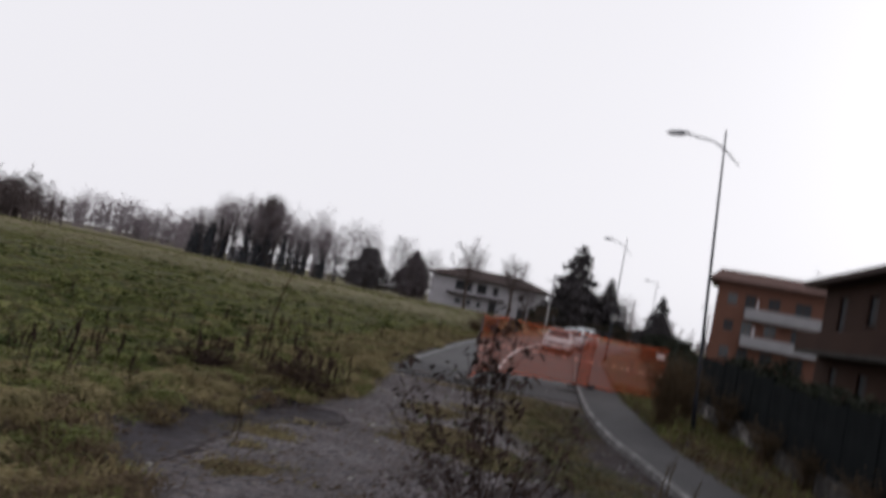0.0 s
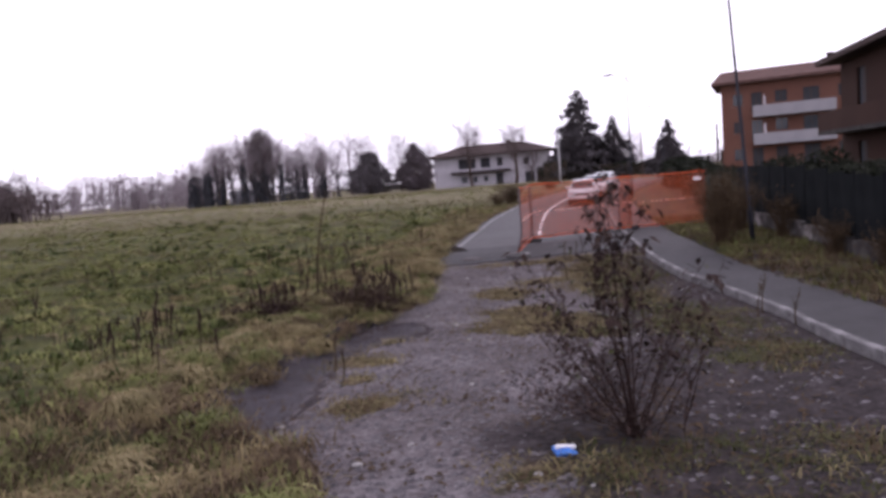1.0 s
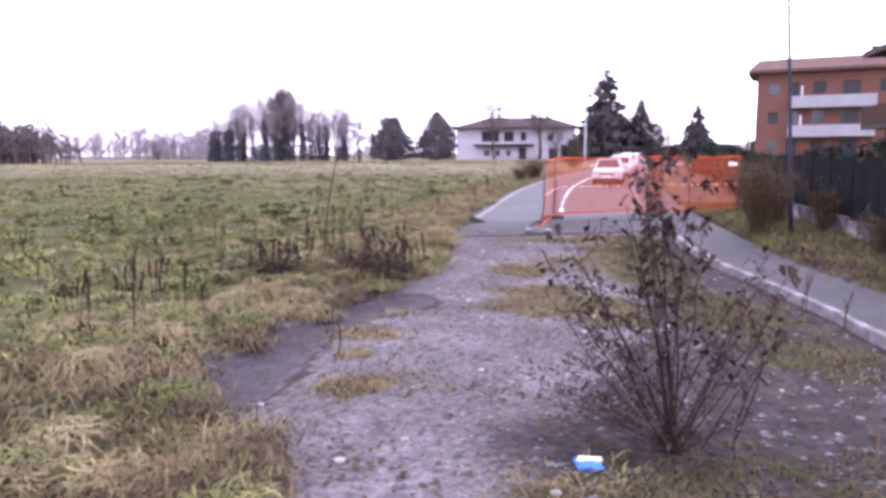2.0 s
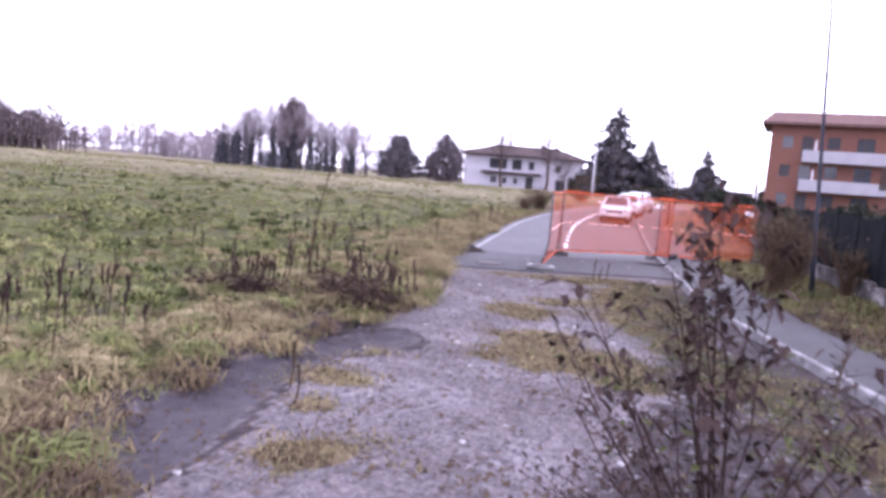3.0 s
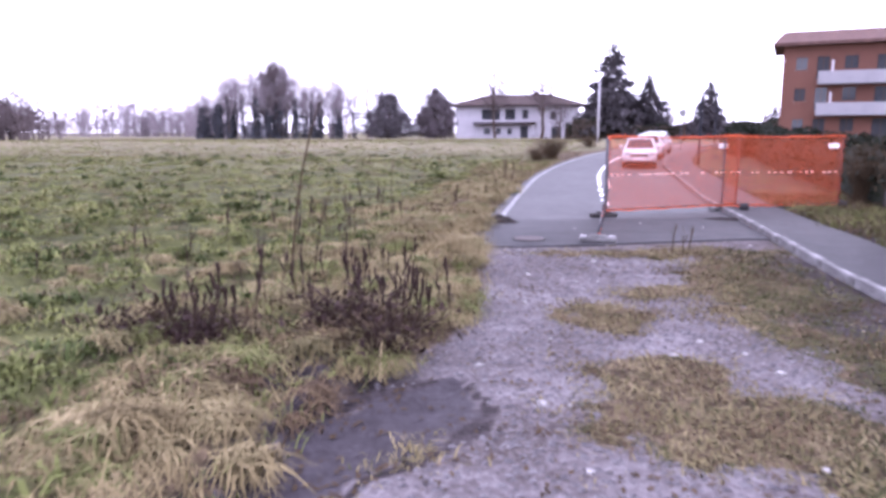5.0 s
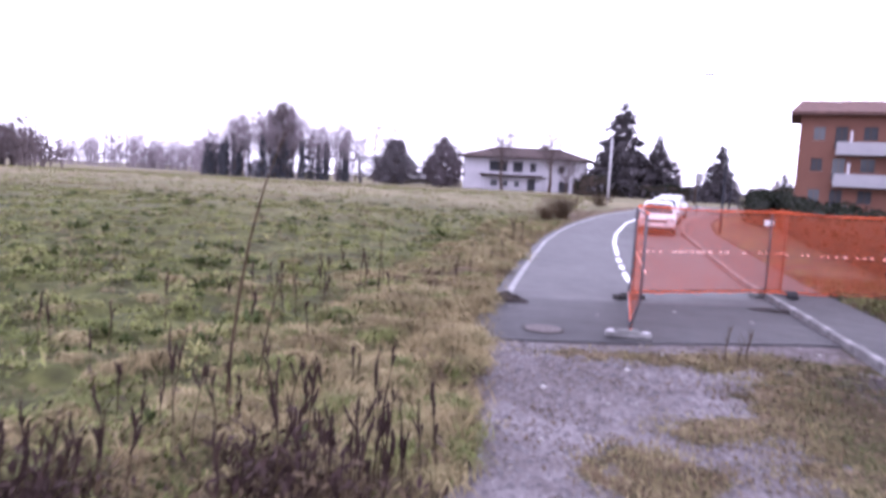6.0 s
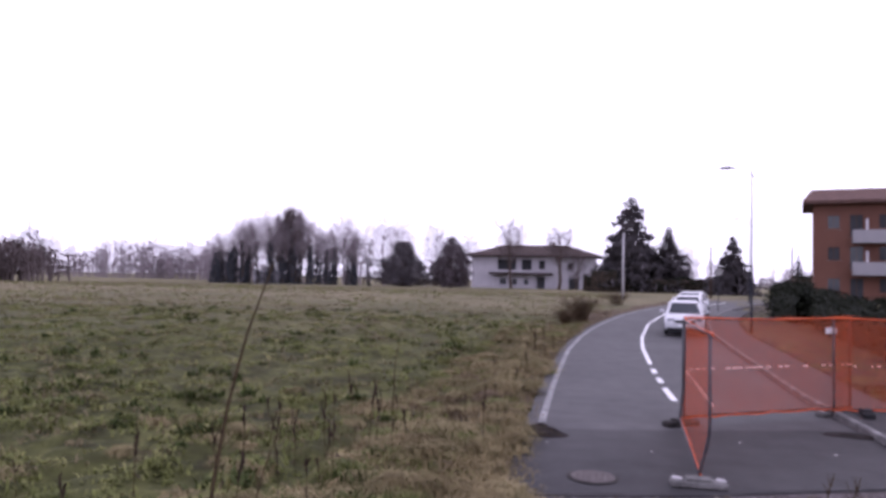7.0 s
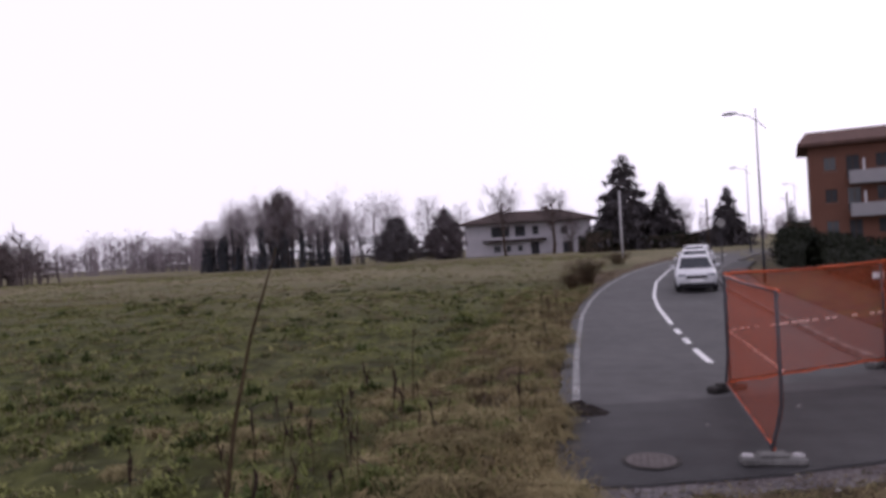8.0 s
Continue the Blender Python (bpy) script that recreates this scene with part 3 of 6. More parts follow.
road_ys = spaced([(19.2, 24, 0.3), (24, 60, 1.0), (60, 130, 2.5)])
strip("road", lambda y: along(ROAD_LEFT, y), lambda y: along(KERB_X, y) - 0.01, road_ys, 0.0, M_ASPHALT,
      "worn grey asphalt road bending past a field", "road", cols=14, near=near_edge, skirt=0.12)
def seam(x):
    return float(np.interp(x, [-5.7, -3.0, -0.1], [22.95, 23.7, 24.75])) + 0.04 * noise.noise(Vector((x * 1.5, 3, 1)))


def road_patch():
    sh = Shape()
    nx, ny = 22, 10
    for j in range(ny + 1):
        for i in range(nx + 1):
            w = j / ny
            x0 = along(ROAD_LEFT, 21 + 2 * w) + 0.03
            x = x0 + (along(KERB_X, 22) - 0.03 - x0) * i / nx
            y = near_edge(x) + 0.03 + (seam(x) - near_edge(x) - 0.03) * w
            sh.v.append((x, y, land(y) + 0.005))
    for j in range(ny):
        for i in range(nx):
            k = j * (nx + 1) + i
            sh.f.append((k, k + 1, k + nx + 2, k + nx + 1))
    thing("road_patch", "darker patched asphalt at the end of the road", "road", shape=sh, material=M_ASPHALT_DARK, kind="structure")


road_patch()
strip("pavement", lambda y: along(KERB_X, y) + 0.14, lambda y: along(WALK_RIGHT, y), spaced([(-8, 62, 0.7)]), 0.11, M_ASPHALT_DARK,
      "narrow grey asphalt pavement behind a stone kerb", "pavement", cols=3)


def line_strip(center, half, ys, lift=0.006):
    """A flat band of road paint along a line."""
    sh = Shape()
    for y in ys:
        x = center(y)
        for s in (-half, half):
            sh.v.append((x + s, y, land(y) + lift))
    for j in range(len(ys) - 1):
        sh.f.append((2 * j, 2 * j + 1, 2 * j + 3, 2 * j + 2))
    base = len(sh.v)
    sh.v += [(x, y, z - lift * 0.8) for x, y, z in sh.v]
    for j in range(len(ys) - 1):
        for o in (0, 1):
            a, c = 2 * j + o, 2 * j + 2 + o
            sh.f.append((a, base + a, base + c, c))
    return sh


thing("edge_line", "worn white edge line painted along the asphalt", "road marking", kind="structure", material=M_LINE_WORN,
      shape=line_strip(lambda y: along(ROAD_LEFT, y) + 0.30, 0.065, spaced([(23.0, 30, 0.5), (30, 76, 1.0)])))
thing("centre_line", "solid white centre line bending with the road", "road marking", kind="structure", material=M_LINE,
      shape=line_strip(lambda y: along(CENTRE, y), 0.06, spaced([(33.0, 74, 1.0)])))
for a, c in ((26.9, 28.7), (29.5, 30.35), (31.1, 32.0)):
    thing("centre_dash", "white painted dash of the road's centre line", "road marking", kind="structure", group="centre dashes", material=M_LINE,
          shape=line_strip(lambda y: along(CENTRE, y), 0.07, spaced([(a, c, 0.3)])))

kerb = thing("kerb", "row of pale stone kerb blocks beside the pavement", "kerb", kind="structure")


def build_kerb():
    sh = Shape().box(-0.06, 0.005, -0.16, 0.06, 0.985, 0.125, bevel=0.014)
    me = sh.mesh("kerb_stone", M_KERB)
    y = -6.0
    while y < 74:
        x0, x1 = along(KERB_X, y), along(KERB_X, y + 1)
        a = math.atan2(x1 - x0, 1.0)
        ob = new("kerb_stone", me)
        ob.parent = kerb
        ob.matrix_basis = pose(x0 + 0.065, y, land(y) + random.uniform(-0.008, 0.008), math.degrees(math.atan2(land(y + 1) - land(y), 1)), random.uniform(-1.5, 1.5), -math.degrees(a))
        y += math.cos(a) * 1.0


# ---- mobile site fence with orange netting ----
def fence_panel(a, c, height, label, labels_at=(), bend=0.0):
    """Steel frame between two ground points, wrapped in netting."""
    a, c = Vector((a[0], a[1], 0)), Vector((c[0], c[1], 0))
    d = (c - a).length
    m = pose(a.x, a.y, land(a.y), 0, 0, math.degrees(math.atan2(c.y - a.y, c.x - a.x)))
    ob = thing("mobile_barrier", label, "barrier", m, "mobile site fence panels")

    def off(x, z):
        """How far the warped frame stands out of its plane."""
        u = min(1.0, z / 0.75)
        return -bend * (1 - 0.6 * x / d) * u * u * (3 - 2 * u)

    for x in (0.03, d - 0.03):
        zs = [0.06, 0.25, 0.45, 0.65, 0.9, height + 0.02]
        part("post", Shape().tube([(x, off(x, z), z) for z in zs], [0.021] * 6, 8), M_STEEL, ob, smooth=True)
    part("top_rail", Shape().tube([(0.03, off(0, height), height), (d * 0.5, off(d / 2, height), height - 0.012), (d - 0.03, off(d, height), height)], [0.017] * 3, 6), M_STEEL, ob, smooth=True)
    part("bottom_rail", Shape().tube([(0.03, 0, 0.17), (d - 0.03, 0, 0.17)], [0.017] * 2, 6), M_STEEL, ob, smooth=True)
    net = Shape()
    nx, nz = 18, 10
    for k in range(nz + 1):
        for j in range(nx + 1):
            u, w = j / nx, k / nz
            sag = 0.03 * math.sin(u * 9.4 + 1) * w + 0.025 * noise.noise(Vector((u * 5, w * 4, d)))
            drop = -0.035 * math.sin(math.pi * u) ** 2 + 0.012 * math.sin(u * 23)
            net.v.append((0.0 + u * d, -0.024 + sag + off(u * d, 0.14 + w * height), 0.14 + 0.02 * math.sin(u * 14) + w * (height - 0.1) + drop * (w > 0.95)))
    for k in range(nz):
        for j in range(nx):
            i = k * (nx + 1) + j
            net.f.append((i, i + 1, i + nx + 2, i + nx + 1))
    part("netting", net, M_NET, ob, "orange plastic safety netting")
    hem = Shape().tube([(u / 12 * d, -0.03 + off(u / 12 * d, height), height + 0.012 - 0.03 * math.sin(math.pi * u / 12) ** 2 + 0.008 * math.sin(u * 3.1)) for u in range(13)], [0.017] * 13, 5)
    part("net_hem", hem, M_HEM, ob)
    low = Shape().tube([(u / 12 * d, -0.03, 0.15 + 0.015 * math.sin(u * 2.3)) for u in range(13)], [0.016] * 13, 5)
    part("net_hem", low, M_HEM, ob)
    for k in range(int(d / 0.16)):
        if random.random() < 0.25:
            continue
        x = 0.1 + k * 0.16 + random.uniform(-0.02, 0.02)
        if x < d - 0.05:
            part("white_tie", Shape().box(x, -0.055 + off(x, 1.0), 1.0, x + random.uniform(0.03, 0.13), -0.042 + off(x, 1.0), 1.03), M_TIE, ob, "pale woven tie in the netting")
    for x in labels_at:
        part("plate", Shape().box(x - 0.14, -0.075, height - 0.30, x + 0.14, -0.06, height - 0.18, 0.004), M_WHITE, ob, "small white plastic plate")
    return ob


M_HEM = mat("orange_net_hem", [(0.42, 0.070, 0.022), (0.58, 0.120, 0.040)], 5, 40, 0.6, 0.1)
M_STUD = mat("worn_white_plastic", [(0.22, 0.215, 0.22), (0.42, 0.41, 0.42)], 9, 60, 0.8, 0.2)
M_TIE = mat("pale_tie", [(0.7, 0.42, 0.36), (0.8, 0.55, 0.48)], 5, 40, 0.6, 0.1)
fence_panel((-3.08, 20.3), (-3.06, 24.1), 1.93, "mobile fence panel wrapped in orange netting, standing along the road", bend=0.14)
fence_panel((-3.0, 24.16), (0.36, 26.5), 1.93, "mobile fence panel with orange netting across the closed lane", labels_at=(3.5,))
fence_panel((-0.1, 26.0), (2.95, 26.95), 1.93, "mobile fence panel with orange netting across the pavement", labels_at=(2.9,))


def foot(x, y, turn, material, label, studs=True):
    ob = thing("ballast_block", label, "ballast block", pose(x, y, land(y) + (0.11 if along(KERB_X, y) + 0.2 < x else 0.0), 0, 0, turn), "fence feet")
    part("block", Shape().box(-0.35, -0.11, 0, 0.35, 0.11, 0.10, 0.025).box(-0.16, -0.10, 0.095, 0.16, 0.10, 0.13, 0.012), material, ob)
    if studs:
        for s in (-0.27, 0.27):
            part("stud", Shape().lathe([(0.07, 0.1), (0.06, 0.118), (0.03, 0.122)], 10, (s, 0, 0)), M_STUD, ob, "pale worn stud")


foot(-3.08, 20.25, 4, M_FOOT, "grey concrete fence foot with two pale studs")
foot(-3.03, 24.15, 35, M_CONCRETE_DARK, "dark stained concrete fence foot", False)
foot(-0.05, 26.25, 35, M_FOOT, "grey concrete fence foot at the kerb")
foot(0.45, 25.8, 80, M_BLACK, "black rubber fence foot on the pavement", False)
foot(3.05, 27.0, 70, M_BLACK, "black rubber fence foot beside the hedge", False)


# ---- street lamps ----
def street_lamp(x, y, h, turn, label, reach=1.25, lean=0.0):
    ob = thing("street_lamp", label, "street lamp", pose(x, y, land(y) + 0.1, 0, -lean, turn), "street lamps")
    part("post", Shape().tube([(0, 0, -0.1), (0, 0, 0.9), (0, 0, 1.0), (0, 0, h * 0.6), (0, 0, h)], [0.062, 0.062, 0.046, 0.038, 0.022], 10), M_LAMP_POLE, ob, smooth=True)
    part("arm", Shape().tube([(0.42, 0, h - 0.95), (0.2, 0, h - 0.72), (0, 0, h - 0.52), (-0.3, 0, h - 0.33), (-reach + 0.45, 0, h - 0.2)], [0.012, 0.018, 0.022, 0.022, 0.022], 6), M_LAMP_POLE, ob, smooth=True)
    head = Shape()
    rows = [(0.0, 0.03, 0.03), (0.08, 0.085, 0.06), (0.3, 0.13, 0.085), (0.5, 0.125, 0.075), (0.62, 0.06, 0.03), (0.66, 0.01, 0.008)]
    for u, w, t in rows:
        for j in range(10):
            a = 2 * math.pi * j / 10
            head.v.append((-reach + 0.5 - u, w * math.cos(a), h - 0.17 - 0.06 * u + t * (math.sin(a) if math.sin(a) > 0 else 0.45 * math.sin(a))))
    for k in range(len(rows) - 1):
        for j in range(10):
            i, q = k * 10 + j, k * 10 + (j + 1) % 10
            head.f.append((i, q, q + 10, i + 10))
    lamp_head = part("lamp_head", head, M_LAMP_HEAD, ob, "grey teardrop lamp housing", smooth=True)
    part("glass", Shape().box(-reach - 0.06, -0.08, h - 0.235, -reach + 0.34, 0.08, h - 0.215, 0.006), M_LAMP_GLASS, lamp_head)
    part("base_collar", Shape().lathe([(0.13, -0.1), (0.13, -0.06), (0.085, -0.04), (0.08, 0.02)], 12), M_LAMP_POLE, ob)
    return ob


street_lamp(3.15, 20.2, 8.2, 0, "tall dark street lamp beside the pavement", reach=1.42, lean=3.5)
street_lamp(1.3, 44.5, 7.55, 4, "tall dark street lamp on the pavement behind the netting")
street_lamp(6.0, 76.0, 7.3, -20, "distant dark street lamp at the bend")
street_lamp(15.8, 104.0, 7.5, -30, "far street lamp past the bend")


def utility_pole(x, y, h, r, material, label):
    ob = thing("utility_pole", label, "pole", pose(x, y, land(y)))
    part("shaft", Shape().tube([(0, 0, -0.3), (0, 0, h * 0.5), (0, 0, h)], [r, r * 0.88, r * 0.75], 10), material, ob, smooth=True)
    part("bracket", Shape().box(-0.75, -0.03, h - 0.75, 0.0, 0.03, h - 0.69, 0.01).tube([(-0.68, 0, h - 0.69), (-0.68, 0, h - 0.45)], [0.035, 0.025], 6), M_STEEL, ob, "short steel side bracket")
    part("cap", Shape().lathe([(r * 0.95, h), (r * 0.95, h + 0.08), (r * 0.3, h + 0.14)], 10), material, ob)
    return ob


utility_pole(-4.5, 78.0, 6.0, 0.105, M_PALE_POST, "pale concrete pole at the roadside verge")
utility_pole(5.4, 100.0, 5.9, 0.12, M_BARK, "dark wooden pole beside the road")
utility_pole(17.9, 118.0, 7.0, 0.14, M_BARK, "dark wooden pole in the distance")


# ---- parked cars ----
def car(x, y, turn, paint, label):
    """A small hatchback, nose towards -y before the turn."""
    ob = thing("car", label, "car", pose(x, y, land(y), 0, 0, turn), "parked cars")
    # body sections along its length: y, half width at sill, at waist, waist height, bonnet or tail height
    body = Shape()
    rows = [(-1.97, 0.52, 0.58, 0.46, 0.60), (-1.93, 0.64, 0.69, 0.49, 0.70), (-1.83, 0.74, 0.78, 0.52, 0.77), (-1.55, 0.80, 0.83, 0.62, 0.87), (-1.2, 0.81, 0.835, 0.68, 0.94), (-0.95, 0.81, 0.835, 0.72, 0.98), (0.0, 0.81, 0.835, 0.72, 0.98),
            (1.0, 0.81, 0.835, 0.74, 0.99), (1.7, 0.79, 0.82, 0.72, 0.97), (1.88, 0.74, 0.78, 0.6, 0.88), (1.92, 0.66, 0.7, 0.5, 0.6)]
    n = 10
    for yy, ws, ww, hw, hb in rows:
        body.v += [(-ws * 0.9, yy, 0.2), (-ws, yy, 0.3), (-ww, yy, hw), (-ww * 0.96, yy, hb - 0.06), (-ww * 0.8, yy, hb),
                   (ww * 0.8, yy, hb), (ww * 0.96, yy, hb - 0.06), (ww, yy, hw), (ws, yy, 0.3), (ws * 0.9, yy, 0.2)]
    for k in range(len(rows) - 1):
        for j in range(n):
            i, q = k * n + j, k * n + (j + 1) % n
            body.f.append((i, q, q + n, i + n))
    body.f.append(tuple(reversed(range(n))))
    body.f.append(tuple(range((len(rows) - 1) * n, len(rows) * n)))
    part("body", body, paint, ob, smooth=True)
    cab = Shape()
    rows = [(-1.26, 0.72, 0.92, 0.74, 0.935), (-0.42, 0.74, 0.96, 0.63, 1.41), (-0.25, 0.74, 0.96, 0.62, 1.45), (0.5, 0.74, 0.96, 0.61, 1.48), (1.25, 0.73, 0.96, 0.59, 1.44), (1.78, 0.70, 0.95, 0.64, 1.0)]
    for yy, wl_, hl, wt, ht in rows:
        cab.v += [(-wl_ - 0.06, yy, hl), (-wt, yy, max(ht - 0.05, hl)), (-wt + 0.09, yy, ht), (wt - 0.09, yy, ht), (wt, yy, max(ht - 0.05, hl)), (wl_ + 0.06, yy, hl)]
    for k in range(len(rows) - 1):
        for j in range(5):
            i = k * 6 + j
            cab.f.append((i, i + 1, i + 7, i + 6))
    part("cabin", cab, paint, ob)
    ws = Shape()
    ws.face((-0.66, -1.235, 0.965), (0.66, -1.235, 0.965), (0.535, -0.465, 1.395), (-0.535, -0.465, 1.395))
    ws.face((-0.535, -0.46, 1.385), (0.535, -0.46, 1.385), (0.66, -1.23, 0.955), (-0.66, -1.23, 0.955))
    part("windscreen", ws, M_CAR_GLASS, ob, "dark glass windscreen")
    for s in (-1, 1):
        sw = Shape()
        for a, c in (((-0.55, 0.98), (0.28, 1.38)), ((0.36, 0.98), (1.2, 1.36))):
            sw.face((s * 0.797, a[0], 1.0), (s * 0.797, c[0], 1.0), (s * 0.657, c[0] - 0.03, 1.36), (s * 0.657, a[0] + 0.28, 1.36))
        part("side_window", sw, M_CAR_GLASS, ob)
        part("headlight", Shape().box(s * 0.56 - 0.15, -1.955, 0.63, s * 0.56 + 0.15, -1.80, 0.755, 0.035), M_CAR_LAMP, ob, "clear headlight")
        part("mirror", Shape().box(s * 0.92 - 0.1, -0.72, 0.95, s * 0.92 + 0.1, -0.62, 1.09, 0.03), paint, ob)
        for yy in (-1.25, 1.22):
            wheel = new("wheel")
            wheel.parent = ob
            wheel.matrix_basis = pose(s * 0.74, yy, 0.29, 0, 90, 0)
            part("tyre", Shape().lathe([(0.2, -0.085), (0.27, -0.09), (0.29, -0.06), (0.29, 0.06), (0.27, 0.09), (0.2, 0.085)], 18), M_BLACK, wheel, "black tyre")
            part("rim", Shape().lathe([(0.05, -0.088), (0.19, -0.08), (0.2, 0.0), (0.19, 0.08), (0.05, 0.088)], 14), M_STEEL, wheel, "grey wheel rim")
    # black box, taller than the intake to paint in the shade under the nose
    part("intake_shade", Shape().box(-0.72, -2.0, 0.18, 0.72, -1.8, 0.38, 0.05), M_BLACK, ob, "dark lower air intake with the shade below it")
    part("grille", Shape().box(-0.42, -1.99, 0.55, 0.42, -1.90, 0.68, 0.02), M_BLACK, ob, "dark radiator grille")
    part("plate_bar", Shape().box(-0.26, -1.995, 0.42, 0.26, -1.975, 0.52, 0.004), M_WHITE, ob, "plain pale number plate")
    return ob


car(-1.55, 44.4, -3, M_CAR_WHITE, "white hatchback parked by the kerb, facing the camera")
car(-0.86, 51.0, -7, M_CAR_WHITE, "white hatchback parked second in the row")
car(-0.21, 57.0, -14, M_CAR_WHITE, "white hatchback parked last in the row")


# ---- garden wall with dark screened fence and hedge ----
def run_along(table, y0, y1, step):
    ys = spaced([(y0, y1, step)])
    return [(along(table, y), y) for y in ys]


def garden_wall():
    pts = run_along(WALL_X, -6, 26.5, 1.3)
    wall = thing("garden_wall", "low stained concrete wall along the verge", "wall", kind="structure")
    fence = thing("garden_fence", "dark screened mesh fence on the low wall", "fence")
    for k in range(len(pts) - 1):
        (x0, y0), (x1, y1) = pts[k], pts[k + 1]
        ln = math.hypot(x1 - x0, y1 - y0)
        turn = math.degrees(math.atan2(y1 - y0, x1 - x0))
        z = land(y0) + 0.05
        m = pose(x0, y0, z, 0, 0, turn)
        h = 0.52 + random.uniform(-0.02, 0.02)
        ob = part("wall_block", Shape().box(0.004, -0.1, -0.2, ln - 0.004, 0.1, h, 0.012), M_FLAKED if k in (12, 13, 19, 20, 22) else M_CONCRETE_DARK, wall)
        ob.matrix_basis = m
        post = part("post", Shape().tube([(0, 0, h), (0, 0, 2.0)], [0.022, 0.022], 6), M_MESH_DARK, fence)
        post.matrix_basis = m
        scr = Shape()
        for j in range(7):
            for q in range(4):
                scr.v.append((ln * j / 6, 0.008 * math.sin(j * 1.7 + k) * (q % 3), 0.55 + q * 0.46 + (0.03 * math.sin(j + k * 1.3) if q == 3 else 0)))
        for j in range(6):
            for q in range(3):
                i = j * 4 + q
                scr.f.append((i, i + 4, i + 5, i + 1))
        ob = part("screen", scr, M_MESH_DARK, fence, "dark woven screen")
        ob.matrix_basis = m


garden_wall()


def leaf_mass(rng, count, place, size, stretch=1.0, slim=0.55, rise=0.0, align=0.0):
    """Many small leaf clumps as one mesh; place() gives a centre and an outward direction."""
    spots = [place() for _ in range(count)]
    c, out = np.array([q[0] for q in spots]), np.array([q[1] for q in spots])
    a = rng.normal(size=(count, 3)) + np.array((0, 0, rise)) + out * align
    a /= np.linalg.norm(a, axis=1, keepdims=True) + 1e-9
    b = np.cross(a, out + rng.normal(size=(count, 3)) * 0.3)
    b /= np.linalg.norm(b, axis=1, keepdims=True) + 1e-9
    s = size * rng.uniform(0.5, 1.3, (count, 1))
    a, b = a * s * stretch, b * s * slim
    v = np.stack([c - a, c - b * 0.8, c + a, c + b], 1).reshape(-1, 3)
    sh = Shape()
    sh.v = v.tolist()
    sh.f = [(4 * k, 4 * k + 1, 4 * k + 2, 4 * k + 3) for k in range(count)]
    return sh


def hedge(table, y0, y1, base, top, thick, count, size, material, label, off=0.6, seed=1):
    rng = np.random.default_rng(seed)
    ob = thing("hedge", label, "hedge")

    def place():
        y = rng.uniform(y0, y1)
        t = top * (0.86 + 0.22 * noise.noise(Vector((y * 0.6, seed, 0))))
        z = base + (t - base) * rng.uniform(0, 1) ** 0.8
        x = along(table, y) + off + rng.normal() * thick * (0.5 if z < t * 0.8 else 0.35)
        return np.array((x, y, land(y) + z)), np.array((-1.0, 0, 0.4))

    tagged(part("foliage", leaf_mass(rng, count, place, size), material, ob), kind="stuff")
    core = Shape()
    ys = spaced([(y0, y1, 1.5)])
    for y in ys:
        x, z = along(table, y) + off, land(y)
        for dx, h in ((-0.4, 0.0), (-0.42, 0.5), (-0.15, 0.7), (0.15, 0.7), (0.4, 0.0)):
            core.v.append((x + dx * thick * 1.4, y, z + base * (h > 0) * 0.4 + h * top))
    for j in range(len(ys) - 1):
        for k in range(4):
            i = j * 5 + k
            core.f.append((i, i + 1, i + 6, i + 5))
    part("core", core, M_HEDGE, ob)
    return ob


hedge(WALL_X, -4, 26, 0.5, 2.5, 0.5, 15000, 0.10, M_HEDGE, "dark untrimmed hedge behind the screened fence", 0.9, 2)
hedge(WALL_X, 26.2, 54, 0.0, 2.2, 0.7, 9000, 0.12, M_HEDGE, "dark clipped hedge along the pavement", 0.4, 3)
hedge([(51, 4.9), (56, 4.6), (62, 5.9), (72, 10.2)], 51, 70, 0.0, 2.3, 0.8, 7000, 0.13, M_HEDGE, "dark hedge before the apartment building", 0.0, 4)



def brush(x, y, h, spread, stems, seed, material, label, leaves=300, slim=0.28, leaf=0.05):
    """A bare brown shrub of many thin stems."""
    rng = np.random.default_rng(seed)
    ob = thing("shrub", label, "shrub", pose(x, y, land(y) + 0.08))
    sh, tips = Shape(), []
    for _ in range(stems):
        a, r = rng.uniform(0, 6.28), rng.uniform(0.1, 1) * spread
        p = Vector((rng.normal() * 0.15 * spread, rng.normal() * 0.15 * spread, 0))
        top = Vector((math.cos(a) * r, math.sin(a) * r, h * rng.uniform(0.5, 1.0)))
        mid = p.lerp(top, 0.5) + Vector((rng.normal() * 0.08, rng.normal() * 0.08, 0.1))
        sh.tube([p, mid, top], [0.013, 0.009, 0.003], 4, cap=False)
        for k in range(4):
            q = mid.lerp(top, rng.uniform(0, 1))
            e = q + Vector((rng.normal() * 0.22, rng.normal() * 0.22, rng.uniform(0.05, 0.3)))
            sh.tube([q, e], [0.005, 0.002], 3, cap=False)
            tips += [q, e]
    part("stem_mass", sh, material, ob)
    if leaves:
        def place():
            t = tips[rng.integers(len(tips))]
            return np.array(t) + rng.normal(size=3) * 0.09, np.array((0, 0, 1.0))
        tagged(part("leaves", leaf_mass(rng, int(leaves * 1.6), place, leaf, 1.0, slim, 0.5), material, ob, "withered brown leaves"), kind="stuff")
    return ob


